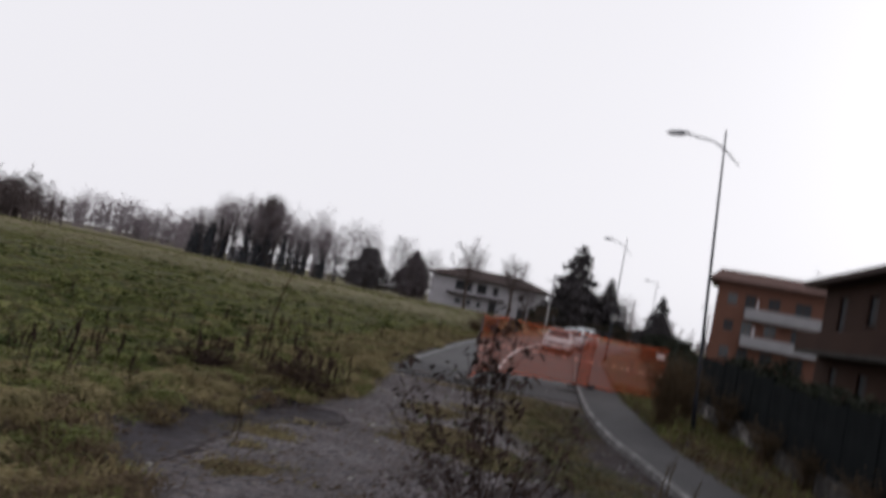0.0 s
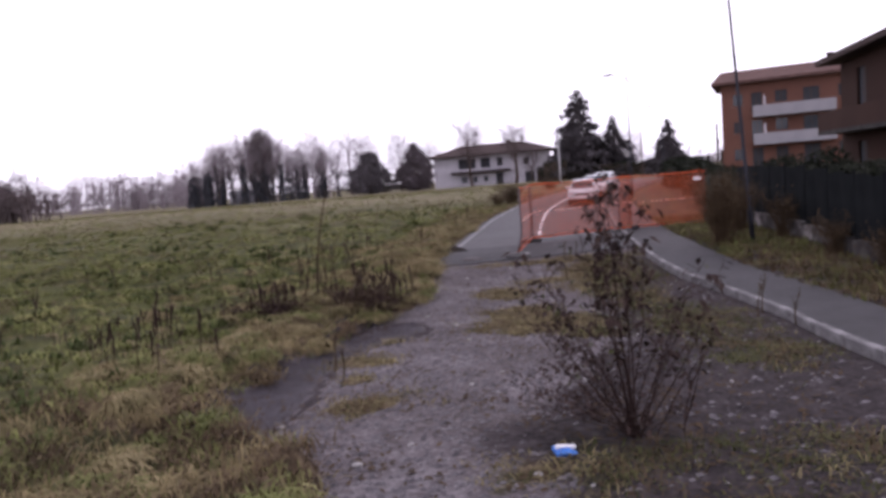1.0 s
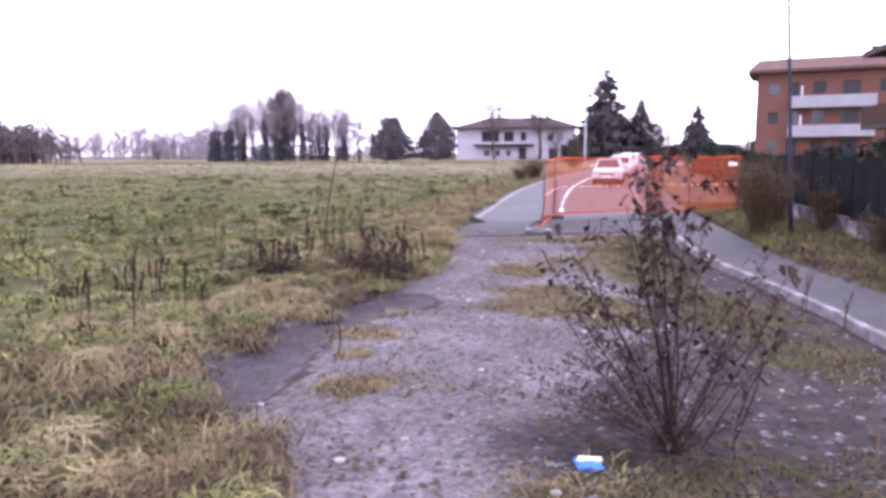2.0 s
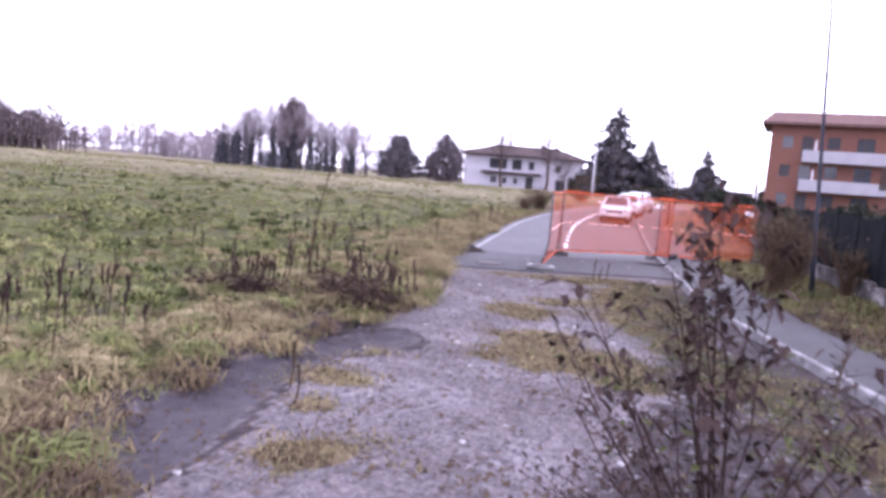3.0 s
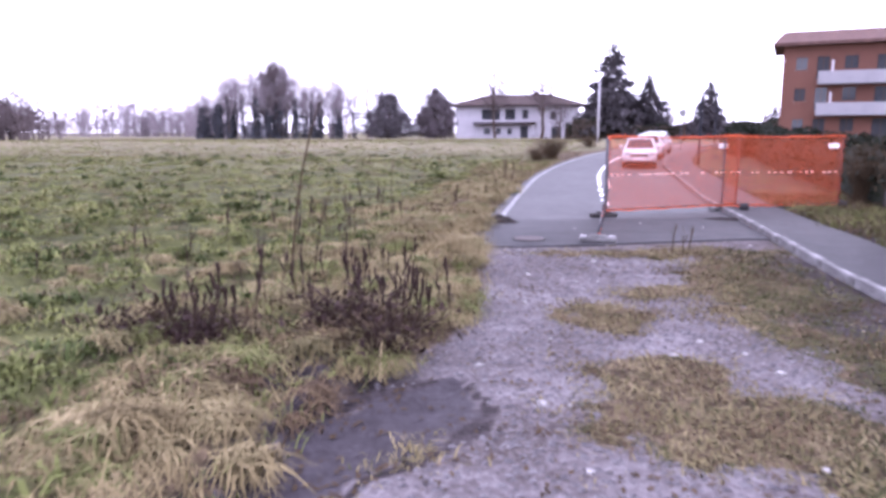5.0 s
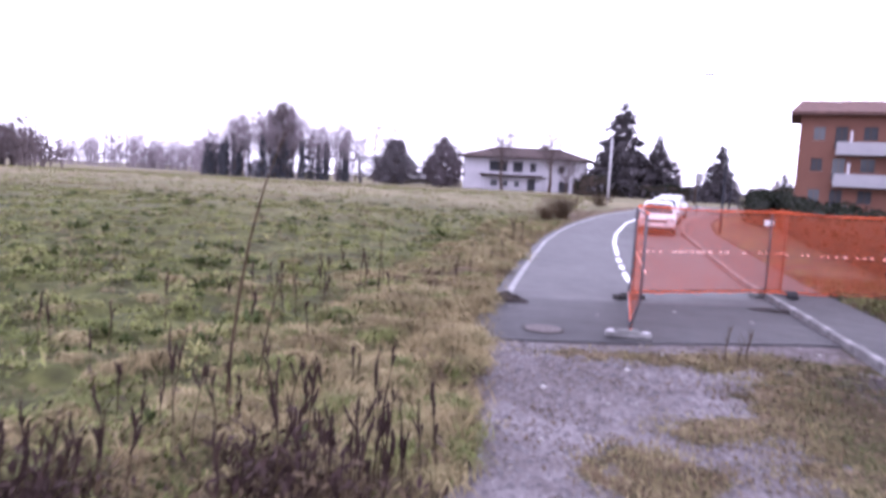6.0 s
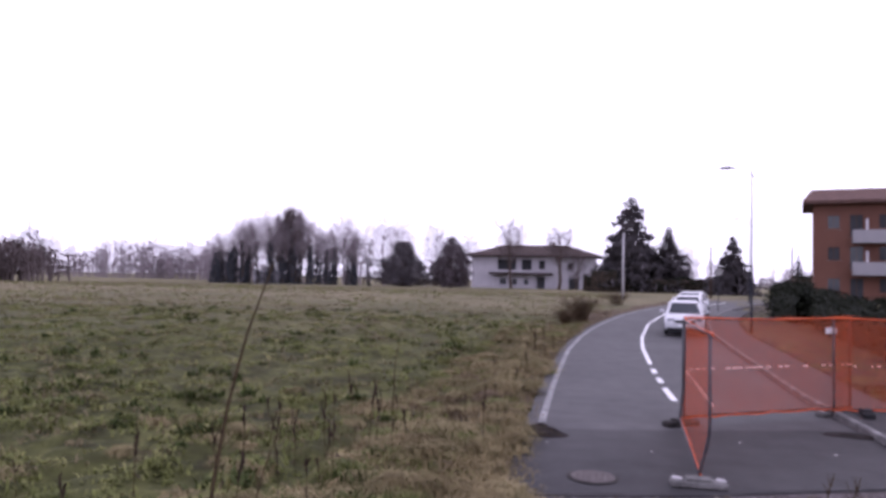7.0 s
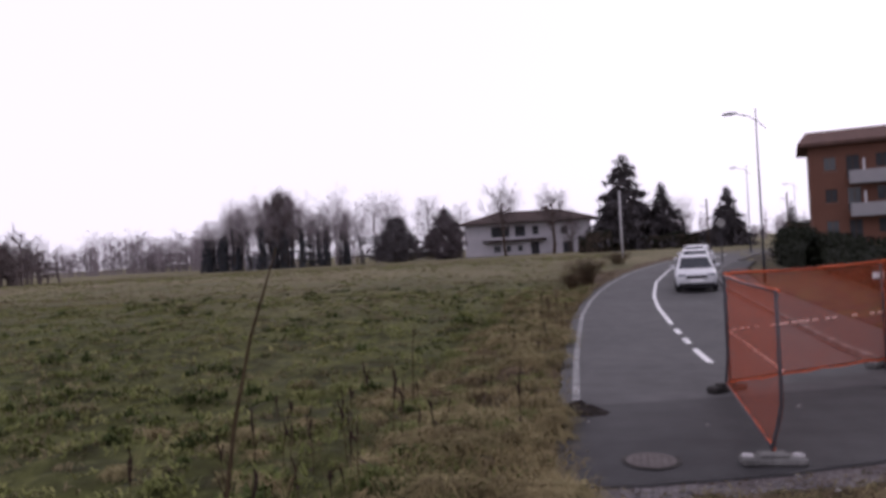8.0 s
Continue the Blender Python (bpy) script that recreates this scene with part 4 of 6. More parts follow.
brush(2.35, 19.9, 1.95, 0.85, 110, 5, M_BRUSH, "bare brown shrub on the grassy verge", 900)
for k, (bx, by, bh) in enumerate(((4.4, 17.8, 0.9), (4.7, 15.6, 0.8), (4.0, 20.6, 1.2), (5.0, 13.2, 0.8), (5.1, 11.0, 0.9))):
    brush(bx, by, bh, 0.55, 40, 90 + k, M_BRUSH, "low dry brush growing against the garden wall", 260)
brush(3.3, 22.6, 1.6, 0.7, 60, 6, M_BRUSH, "thin brown brush in front of the wall", 400)
brush(3.7, 27.8, 1.7, 0.7, 60, 7, M_BRUSH, "brown brush at the end of the fence", 500)


# ---- houses ----
def window(parent, x, z, w, h, y, shutter=False, normal=-1):
    """A window set into a wall that faces -y at the plane y."""
    ob = new("window")
    ob.parent = parent
    ob.matrix_basis = pose(x, y, z)
    part("frame", Shape().box(-w / 2 - 0.07, -0.05, -0.07, -w / 2, 0.06, h + 0.07).box(w / 2, -0.05, -0.07, w / 2 + 0.07, 0.06, h + 0.07)
         .box(-w / 2, -0.05, h, w / 2, 0.06, h + 0.07).box(-0.03, -0.03, 0, 0.03, 0.04, h), M_WOOD_DARK, ob)
    part("pane", Shape().box(-w / 2, -0.02, 0, w / 2, 0.0, h), M_SHUTTER if shutter else M_PANE, ob)
    part("sill", Shape().box(-w / 2 - 0.12, -0.16, -0.1, w / 2 + 0.12, 0.05, -0.03), M_CONCRETE, ob)
    return ob


def wall_with_openings(w, h, t, holes, y0=0.0, x0=0.0):
    """One wall from x0 to x0 + w, t thick, with holes (x, z, width, height) cut through it."""
    xs = sorted({x0, x0 + w, *[a - b / 2 for a, _, b, _ in holes], *[a + b / 2 for a, _, b, _ in holes]})
    zs = sorted({0.0, h, *[a for _, a, _, _ in holes], *[a + b for _, a, _, b in holes]})
    nx, nz = len(xs) - 1, len(zs) - 1

    def solid(i, j):
        if not (0 <= i < nx and 0 <= j < nz):
            return False
        cx, cz = (xs[i] + xs[i + 1]) / 2, (zs[j] + zs[j + 1]) / 2
        return not any(abs(cx - a) < b / 2 and c < cz < c + d for a, c, b, d in holes)

    sh, index = Shape(), {}

    def vert(i, j, k):
        if (i, j, k) not in index:
            index[i, j, k] = len(sh.v)
            sh.v.append((xs[i], y0 + t * k, zs[j]))
        return index[i, j, k]

    for i in range(nx):
        for j in range(nz):
            if not solid(i, j):
                continue
            sh.f.append((vert(i, j, 0), vert(i + 1, j, 0), vert(i + 1, j + 1, 0), vert(i, j + 1, 0)))
            sh.f.append((vert(i, j, 1), vert(i, j + 1, 1), vert(i + 1, j + 1, 1), vert(i + 1, j, 1)))
            for di, dj, a, c in ((-1, 0, (i, j), (i, j + 1)), (1, 0, (i + 1, j + 1), (i + 1, j)), (0, -1, (i + 1, j), (i, j)), (0, 1, (i, j + 1), (i + 1, j + 1))):
                if not solid(i + di, j + dj):
                    sh.f.append((vert(*a, 0), vert(*c, 0), vert(*c, 1), vert(*a, 1)))
    return sh


def hip_roof(w, d, z, over, rise, x0=0.0, y0=0.0, run=None, thick=0.22):
    a, c, e, f = x0 - over, x0 + w + over, y0 - over, y0 + d + over
    run = (f - e) / 2 if run is None else run
    r0, r1, ym = (a + run, (e + f) / 2, z + rise), (c - run, (e + f) / 2, z + rise), (e + f) / 2
    sh = Shape()
    p = [(a, e, z), (c, e, z), (c, f, z), (a, f, z)]
    q = [(x, y, zz - thick) for x, y, zz in p]
    sh.face(p[0], p[1], r1, r0)
    sh.face(p[1], p[2], r1)
    sh.face(p[2], p[3], r0, r1)
    sh.face(p[3], p[0], r0)
    for k in range(4):
        sh.face(q[k], q[(k + 1) % 4], p[(k + 1) % 4], p[k])
    sh.face(*reversed(q))
    return sh


def villa():
    ob = thing("villa", "white two-storey villa with a dark hipped roof", "house", pose(-37.6, 163.5, land(163) - 0.1, 0, 0, 3))
    w, d, h = 27.0, 13.0, 7.0
    wins = [(7.8, 4.1, 4.0, 2.3), (12.1, 4.1, 2.2, 2.3), (15.4, 4.3, 1.3, 1.9), (21.5, 4.2, 1.3, 1.5),
            (7.0, 0.9, 1.5, 1.4), (9.5, 0.9, 1.0, 1.3), (12.0, 0.9, 1.0, 1.3), (15.2, 0.1, 1.7, 2.6), (22.2, 0.1, 2.2, 2.4)]
    part("front_wall", wall_with_openings(w, h, 0.35, wins), M_PLASTER_WHITE, ob)
    part("side_wall", Shape().box(0, 0.35, 0, 0.35, d, h), M_PLASTER_WHITE, ob)
    part("side_wall", Shape().box(w - 0.35, 0.35, 0, w, d, h), M_PLASTER_WHITE, ob)
    part("back_wall", Shape().box(0.35, d - 0.35, 0, w - 0.35, d, h), M_PLASTER_WHITE, ob)
    part("floor_slab", Shape().box(0.35, 0.35, 3.0, w - 0.35, d - 0.35, 3.3), M_CONCRETE, ob)
    part("roof", hip_roof(w, d, h + 0.25, 1.6, 2.6), M_ROOF_DARK, ob, "dark hipped tile roof")
    for x, z, ww, hh in wins:
        window(ob, x, z, ww, hh, 0.18, shutter=hh > 1.4)
    part("porch_roof", Shape().box(4.2, -1.5, 3.0, 17.6, 0.0, 3.3).box(4.0, -1.8, 3.3, 17.8, 0.0, 3.5), M_ROOF_DARK, ob, "dark porch roof over the ground floor")
    part("balcony_rail", Shape().box(4.8, -1.45, 3.5, 13.4, -1.35, 4.0), M_PLASTER_WHITE, ob)
    for x in (4.8, 8.4, 13.4, 17.2):
        part("porch_post", Shape().box(x - 0.12, -1.4, 0, x + 0.12, -1.15, 3.0, 0.02), M_PLASTER_WHITE, ob)
    part("chimney", Shape().box(17.2, 5.5, h + 1.6, 18.0, 6.3, h + 3.2).box(17.05, 5.35, h + 3.2, 18.15, 6.45, h + 3.4), M_ROOF, ob)


villa()


def apartment_building():
    ob = thing("apartment_building", "terracotta three-storey apartment building with pale balconies", "building", pose(13.75, 88.0, land(88) - 0.1, 0, 0, -12))
    w, d, h = 26.0, 9.0, 9.9
    wins = []
    for z in (1.2, 4.3, 7.4):
        wins += [(1.75, z, 1.0, 1.25), (3.7, z - 0.9, 1.1, 2.2), (6.2, z, 1.2, 1.3), (9.2, z - 0.9, 1.6, 2.2), (12.4, z, 1.2, 1.3), (15.5, z - 0.9, 1.4, 2.2), (19.0, z, 1.2, 1.3), (22.5, z, 1.2, 1.3)]
    part("front_wall", wall_with_openings(w, h, 0.3, wins), M_ORANGE_WALL, ob)
    part("side_wall", Shape().box(0, 0.3, 0, 0.3, d, h), M_ORANGE_WALL, ob)
    part("side_wall", Shape().box(w - 0.3, 0.3, 0, w, d, h), M_ORANGE_WALL, ob)
    part("back_wall", Shape().box(0.3, d - 0.3, 0, w - 0.3, d, h), M_ORANGE_WALL, ob)
    for z in (3.0, 6.1):
        part("floor_slab", Shape().box(0.3, 0.3, z - 0.25, w - 0.3, d - 0.3, z), M_CONCRETE, ob)
    part("roof", hip_roof(w, d, h + 0.2, 1.0, 1.7, thick=0.3, run=0.9), M_ROOF, ob, "brown tiled roof with deep eaves")
    for x, z, ww, hh in wins:
        window(ob, x, z, ww, hh, 0.16, shutter=(x * 7 + z) % 2 < 1)
    for z in (3.0, 6.1):
        bal = new("balcony")
        bal.parent = ob
        bal.matrix_basis = pose(0, 0, z)
        part("balcony_floor", Shape().box(3.3, -1.4, -0.2, 11.5, 0, 0), M_BALCONY, bal)
        part("parapet", Shape().box(3.3, -1.4, 0.0, 11.5, -1.28, 1.05, 0.01).box(3.3, -1.28, 0.0, 3.42, 0, 1.05), M_BALCONY, bal, "pale rendered parapet")
        part("balcony_post", Shape().box(4.4, -1.36, 1.05, 4.6, -1.2, 2.1), M_PLASTER_WHITE, bal)
    for x, hh in ((11.0, 1.2), (12.6, 0.9), (13.4, 1.0)):
        part("chimney", Shape().box(x, 2.5, h + 0.9, x + 0.55, 3.05, h + 1.2 + hh).box(x - 0.1, 2.4, h + 1.2 + hh, x + 0.65, 3.15, h + 1.32 + hh), M_ROOF_DARK, ob)
    for x in (10.2, 14.6):
        part("aerial", Shape().tube([(x, 3, h + 1), (x, 3, h + 3.3)], [0.03, 0.02], 5).tube([(x - 0.5, 3, h + 3.0), (x + 0.5, 3, h + 3.0)], [0.015, 0.015], 4).tube([(x - 0.4, 3, h + 2.7), (x + 0.4, 3, h + 2.7)], [0.015, 0.015], 4), M_LAMP_POLE, ob, "thin rooftop aerial")


apartment_building()


def side_house():
    ob = thing("house", "brown two-storey house with deep dark eaves", "house", pose(12.4, 43.0, land(43), 0, 0, -90))
    w, d, h = 20.0, 11.0, 6.7
    wins = [(3.0, 4.0, 1.2, 2.1), (7.0, 4.6, 1.2, 1.4), (11.0, 4.0, 1.6, 2.1), (16.0, 4.6, 1.2, 1.4), (3.0, 1.0, 1.2, 1.4), (7.0, 0.2, 1.2, 2.1), (11.0, 1.0, 1.4, 1.4), (16.0, 1.0, 1.2, 1.4)]
    part("front_wall", wall_with_openings(w, h, 0.3, wins), M_BROWN_WALL, ob)
    part("side_wall", Shape().box(0, 0.3, 0, 0.3, d, h), M_BROWN_WALL, ob)
    part("side_wall", Shape().box(w - 0.3, 0.3, 0, w, d, h), M_BROWN_WALL, ob)
    part("back_wall", Shape().box(0.3, d - 0.3, 0, w - 0.3, d, h), M_BROWN_WALL, ob)
    part("floor_slab", Shape().box(0.3, 0.3, 2.9, w - 0.3, d - 0.3, 3.15), M_CONCRETE, ob)
    part("roof", hip_roof(w, d, h + 0.3, 1.0, 2.4, thick=0.3), M_ROOF_DARK, ob, "dark tiled roof with deep eaves")
    for x, z, ww, hh in wins:
        window(ob, x, z, ww, hh, 0.16, shutter=True)
    bal = new("balcony")
    bal.parent = ob
    bal.matrix_basis = pose(0, 0, 3.1)
    part("balcony_floor", Shape().box(0.4, -1.3, -0.2, 13, 0, 0), M_CONCRETE_DARK, bal)
    part("parapet", Shape().box(0.4, -1.3, 0, 13, -1.18, 0.95, 0.01), M_BROWN_WALL, bal, "brown rendered parapet")
    part("chimney", Shape().box(1.5, 3.5, h + 0.9, 2.2, 4.2, h + 2.3), M_ROOF_DARK, ob)


side_house()


# ---- trees ----
def limb(sh, rng, p, d, ln, r, depth, tips, spread, twist=0.35):
    """Grows one limb and its branches; d is its direction."""
    q = p + d * ln * 0.5 + Vector(rng.normal(size=3)) * ln * 0.04
    e = q + (d + Vector(rng.normal(size=3)) * 0.12).normalized() * ln * 0.5
    sh.tube([p, q, e], [r, r * 0.8, r * 0.55], 5 if depth > 2 else 3, cap=False)
    if depth == 0:
        tips.append(e)
        return
    for k in range(3 if depth > 1 else 4):
        side = Vector(rng.normal(size=3))
        nd = (d + side.normalized() * spread * rng.uniform(0.5, 1.2) + Vector((0, 0, twist * 0.3))).normalized()
        start = q.lerp(e, rng.uniform(0.2, 1.0))
        limb(sh, rng, start, nd, ln * rng.uniform(0.55, 0.8), r * 0.5, depth - 1, tips, spread, twist)


def bare_tree(x, y, h, seed, label, material=None, trunk=0.28, spread=0.7, crown_h=0.65, depth=4, ivy=0, poplar=False, thick=1.0, fine=1700, bulk=1.0):
    rng = np.random.default_rng(seed)
    ob = thing("bare_tree", label, "tree", pose(x, y, land(y) - 0.15, 0, 0, float(rng.uniform(0, 360))))
    r = h * 0.016 * thick
    tr, br, tips = Shape(), Shape(), []
    pts = [Vector((0, 0, 0))]
    n = 7
    for k in range(1, n):
        pts.append(pts[-1] + Vector((rng.normal() * 0.012 * h, rng.normal() * 0.012 * h, h * 0.85 / (n - 1))))
    tr.tube(pts, [r * (1 - 0.12 * k) for k in range(n)], 7)
    for k in range(14 if poplar else 9):
        u = trunk + (1 - trunk) * (k / (13 if poplar else 8))
        i = min(int(u * (n - 1)), n - 2)
        p = pts[i].lerp(pts[i + 1], u * (n - 1) - i)
        a = k * 2.4 + rng.uniform(-0.4, 0.4)
        out = 0.45 if poplar else 0.9
        d = Vector((math.cos(a) * out, math.sin(a) * out, 0.9 if poplar else 0.75)).normalized()
        limb(br, rng, p, d, h * (0.2 if poplar else 0.26) * (1.15 - 0.55 * u), r * 0.45 * (1.2 - 0.6 * u), depth - 1, tips, spread)
    part("trunk", tr, M_BARK, ob)
    part("bare_crown", br, material or M_TWIG, ob, "bare twiggy crown")

    def spray():
        """A twig in the outer part of the rounded crown."""
        if poplar:
            t = np.array(tips[rng.integers(len(tips))])
            return t + rng.normal(size=3) * h * np.array((0.02, 0.02, 0.05)), np.array((0, 0, 1.0))
        d = rng.normal(size=3)
        d /= np.linalg.norm(d)
        u = rng.uniform(0.25, 1.0) ** 0.6 * (1 + 0.18 * noise.noise(Vector(d * 3) + Vector((seed, 0, 0))))
        mid = h * (trunk + 1.02) * 0.5
        wide = h * 0.24 * (0.6 + 0.5 * spread)
        c = np.array((d[0] * wide * u, d[1] * wide * u, mid + d[2] * (h * 1.02 - mid) * u))
        return c, np.array((d[0], d[1], d[2] * 0.5 + 0.8))

    tagged(part("twig_spray", leaf_mass(rng, fine, spray, h * 0.045, 1.0, 0.04, 0.3, 1.6), material or M_TWIG, ob, "fine bare twigs"), kind="stuff")
    if ivy:
        def place():
            u = rng.uniform(0.0, 1.0) ** 1.15 * 0.8
            i = min(int(u * (n - 1)), n - 2)
            c = pts[i].lerp(pts[i + 1], u * (n - 1) - i)
            a = rng.uniform(0, 6.28)
            w = h * 0.085 * bulk * (1.05 - 0.5 * u) * (1 + 0.6 * noise.noise(Vector((u * 7, seed, 0)))) * rng.uniform(0.4, 1.2)
            return np.array((c.x + math.cos(a) * w, c.y + math.sin(a) * w, c.z)), np.array((math.cos(a), math.sin(a), 0.3))
        tagged(part("ivy", leaf_mass(rng, ivy, place, h * 0.028), M_IVY, ob, "dark ivy round the trunk"), kind="stuff")
    return ob


def conifer(x, y, h, w, seed, label, ragged=0.3, droop=0.25, count=5200, cone=1.0, clump=0.03):
    rng = np.random.default_rng(seed)
    ob = thing("conifer", label, "tree", pose(x, y, land(y) - 0.1))
    part("trunk", Shape().tube([(0, 0, 0), (0, 0, h * 0.5), (0, 0, h * 0.98)], [h * 0.018, h * 0.011, h * 0.002], 7), M_BARK, ob)
    boughs, lines = Shape(), []
    levels = 26
    for k in range(levels):
        u = 0.05 + 0.92 * k / (levels - 1)
        m = max(4, int(9 * (1.1 - u)))
        for j in range(m):
            a = k * 1.9 + j * 6.283 / m + rng.uniform(-0.3, 0.3)
            ln = w * (1 - u) ** cone * rng.uniform(1 - ragged, 1 + ragged * 0.6) + 0.12
            p = Vector((0, 0, h * u))
            e = Vector((math.cos(a) * ln, math.sin(a) * ln, h * u - droop * ln + 0.1 * ln * rng.normal()))
            boughs.tube([p, p.lerp(e, 0.5) + Vector((0, 0, 0.08 * ln)), e], [0.05, 0.035, 0.012], 3, cap=False)
            lines.append((np.array(p), np.array(e), ln))
    part("inner_bough", boughs, M_BARK, ob)
    weights = np.array([q[2] ** 1.5 for q in lines])
    weights /= weights.sum()
    count = int(count * 2.0)
    picks = rng.choice(len(lines), count, p=weights)
    it = iter(picks)

    def place():
        p, e, ln = lines[next(it)]
        t = rng.uniform(0.12, 1.02) ** 0.8
        c = p + (e - p) * t + rng.normal(size=3) * 0.11 * ln * np.array((1, 1, 0.5)) + np.array((0, 0, -0.05 * ln))
        return c, np.array((0, 0, 1.0))

    tagged(part("crown", leaf_mass(rng, count, place, h * clump * 0.9, 1.1, 0.42, -0.2, 0.0), M_CONIFER, ob, "dense dark green needle crown"), kind="stuff")
    return ob


def evergreen(x, y, h, w, seed, profile, material, label):
    """A thick evergreen clothed to the ground, its half width given by (height share, width share) pairs."""
    rng = np.random.default_rng(seed)
    ob = thing("evergreen", label, "tree", pose(x, y, land(y) - 0.1))
    part("trunk", Shape().tube([(0, 0, 0), (0, 0, h * 0.5), (0, 0, h * 0.97)], [h * 0.02, h * 0.012, h * 0.003], 7), M_BARK, ob)
    us, ws = [q[0] for q in profile], [q[1] for q in profile]
    boughs, lines = Shape(), []
    for k in range(190):
        u = 0.02 + 0.95 * (k / 189) ** 1.15
        a = k * 2.399 + rng.uniform(-0.3, 0.3)
        ln = w * float(np.interp(u, us, ws)) * (0.86 + 0.5 * noise.noise(Vector((math.cos(a) * 1.6, math.sin(a) * 1.6, u * 5 + seed)))) + 0.1
        p, e = Vector((0, 0, h * u * 0.94)), Vector((math.cos(a) * ln, math.sin(a) * ln, h * u * 0.94 + 0.16 * ln))
        boughs.tube([p, p.lerp(e, 0.5) + Vector((0, 0, -0.05 * ln)), e], [0.045, 0.03, 0.01], 3, cap=False)
        lines.append((np.array(p), np.array(e), ln))
    part("inner_bough", boughs, M_BARK, ob)
    chance = np.array([q[2] ** 1.3 for q in lines])
    picks = iter(rng.choice(len(lines), 15000, p=chance / chance.sum()))

    def place():
        p, e, ln = lines[next(picks)]
        t = rng.uniform(0.1, 1.0) ** 0.6
        out = (e - p) / (np.linalg.norm(e - p) + 1e-6)
        return p + (e - p) * t + rng.normal(size=3) * np.array((0.26, 0.26, 0.22)), out + np.array((0, 0, 0.5))

    tagged(part("crown", leaf_mass(rng, 15000, place, 0.25, 1.1, 0.3, 0.4, 0.9), material, ob, "dense dark foliage"), kind="stuff")
    return ob


conifer(-3.7, 146, 18.0, 7.6, 11, "tall dark cedar with a ragged crown behind the road", 0.42, 0.12, 10000, 0.72, 0.032)
conifer(2.9, 146, 12.4, 6.2, 12, "dark spruce beside the tall cedar", 0.3, 0.3, 7000, 0.9, 0.038)
conifer(11.8, 130, 9.6, 4.8, 13, "dark conical spruce beside the road", 0.25, 0.3, 6500, 0.9, 0.04)
conifer(29.0, 167, 8.2, 3.0, 14, "small dark conifer in the distance", 0.2, 0.3, 2500)
evergreen(-47.2, 144, 9.6, 6.3, 15, [(0, 0.92), (0.15, 1.0), (0.35, 1.0), (0.48, 0.88), (0.56, 0.62), (0.7, 0.5), (0.85, 0.42), (0.95, 0.28), (1, 0.05)], M_CONIFER, "broad dark evergreen with a stepped outline at the field's edge")
evergreen(-37.9, 146.5, 11.2, 5.0, 16, [(0, 0.85), (0.2, 1.0), (0.42, 0.95), (0.6, 0.66), (0.75, 0.46), (0.88, 0.24), (1, 0.03)], M_CONIFER_BROWN, "dense brownish evergreen beside the villa")

bare_tree(-27.9, 158.5, 15.0, 21, "tall slender bare tree before the villa", trunk=0.35, spread=0.55, thick=1.5)
bare_tree(-18.0, 158.5, 13.4, 22, "round-crowned bare tree before the villa", trunk=0.4, spread=0.8, thick=1.9)
bare_tree(-14.5, 159.5, 8.0, 23, "low bare tree before the villa", trunk=0.2, spread=0.9, thick=1.6)
bare_tree(-48.2, 172, 14.8, 24, "broad bare tree behind the evergreens", trunk=0.25, spread=0.85)
bare_tree(-41.5, 178, 13.0, 25, "bare tree behind the evergreens", trunk=0.25, spread=0.85)
bare_tree(-33.0, 190, 13.0, 26, "bare tree behind the villa", M_TWIG_HAZE, trunk=0.25, spread=0.85)
bare_tree(6.5, 150, 9.5, 27, "bare tree between the conifers", M_TWIG_HAZE, trunk=0.2, spread=0.9)
bare_tree(36.0, 150, 14.0, 28, "bare tree beyond the apartment building", M_TWIG_HAZE, trunk=0.2, spread=0.9)

rng_trees = np.random.default_rng(77)
# ivy-clad row at the far side of the field
for k in range(26):
    u = k / 25
    x, y = -85 + 29 * u + rng_trees.normal() * 0.7, 138 + 11 * u + rng_trees.normal() * 1.5
    bare_tree(float(x), float(y), float(10.5 + rng_trees.uniform(-1, 2.5) + (1.5 if 4 < k < 15 else -1.0)), 100 + k, "slender bare tree with dark ivy round its trunk", M_TWIG_HAZE, trunk=0.35, spread=0.8, depth=3, ivy=900 if k < 5 else int(rng_trees.uniform(150, 620)), poplar=True, fine=950, thick=1.1, bulk=1.3 if k < 5 else float(rng_trees.uniform(0.45, 0.95)))
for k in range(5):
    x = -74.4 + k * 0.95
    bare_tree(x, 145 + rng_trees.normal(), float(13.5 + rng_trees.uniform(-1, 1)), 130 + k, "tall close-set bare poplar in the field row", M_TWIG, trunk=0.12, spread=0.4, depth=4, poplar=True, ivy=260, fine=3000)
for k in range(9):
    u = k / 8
    bare_tree(float(-90 + 34 * u), float(160 + 10 * u), float(14 + rng_trees.uniform(-2, 3) * (1 if k != 1 else 1.4)), 150 + k, "hazy bare tree behind the field row", M_TWIG_HAZE, trunk=0.25, spread=0.75, depth=4)


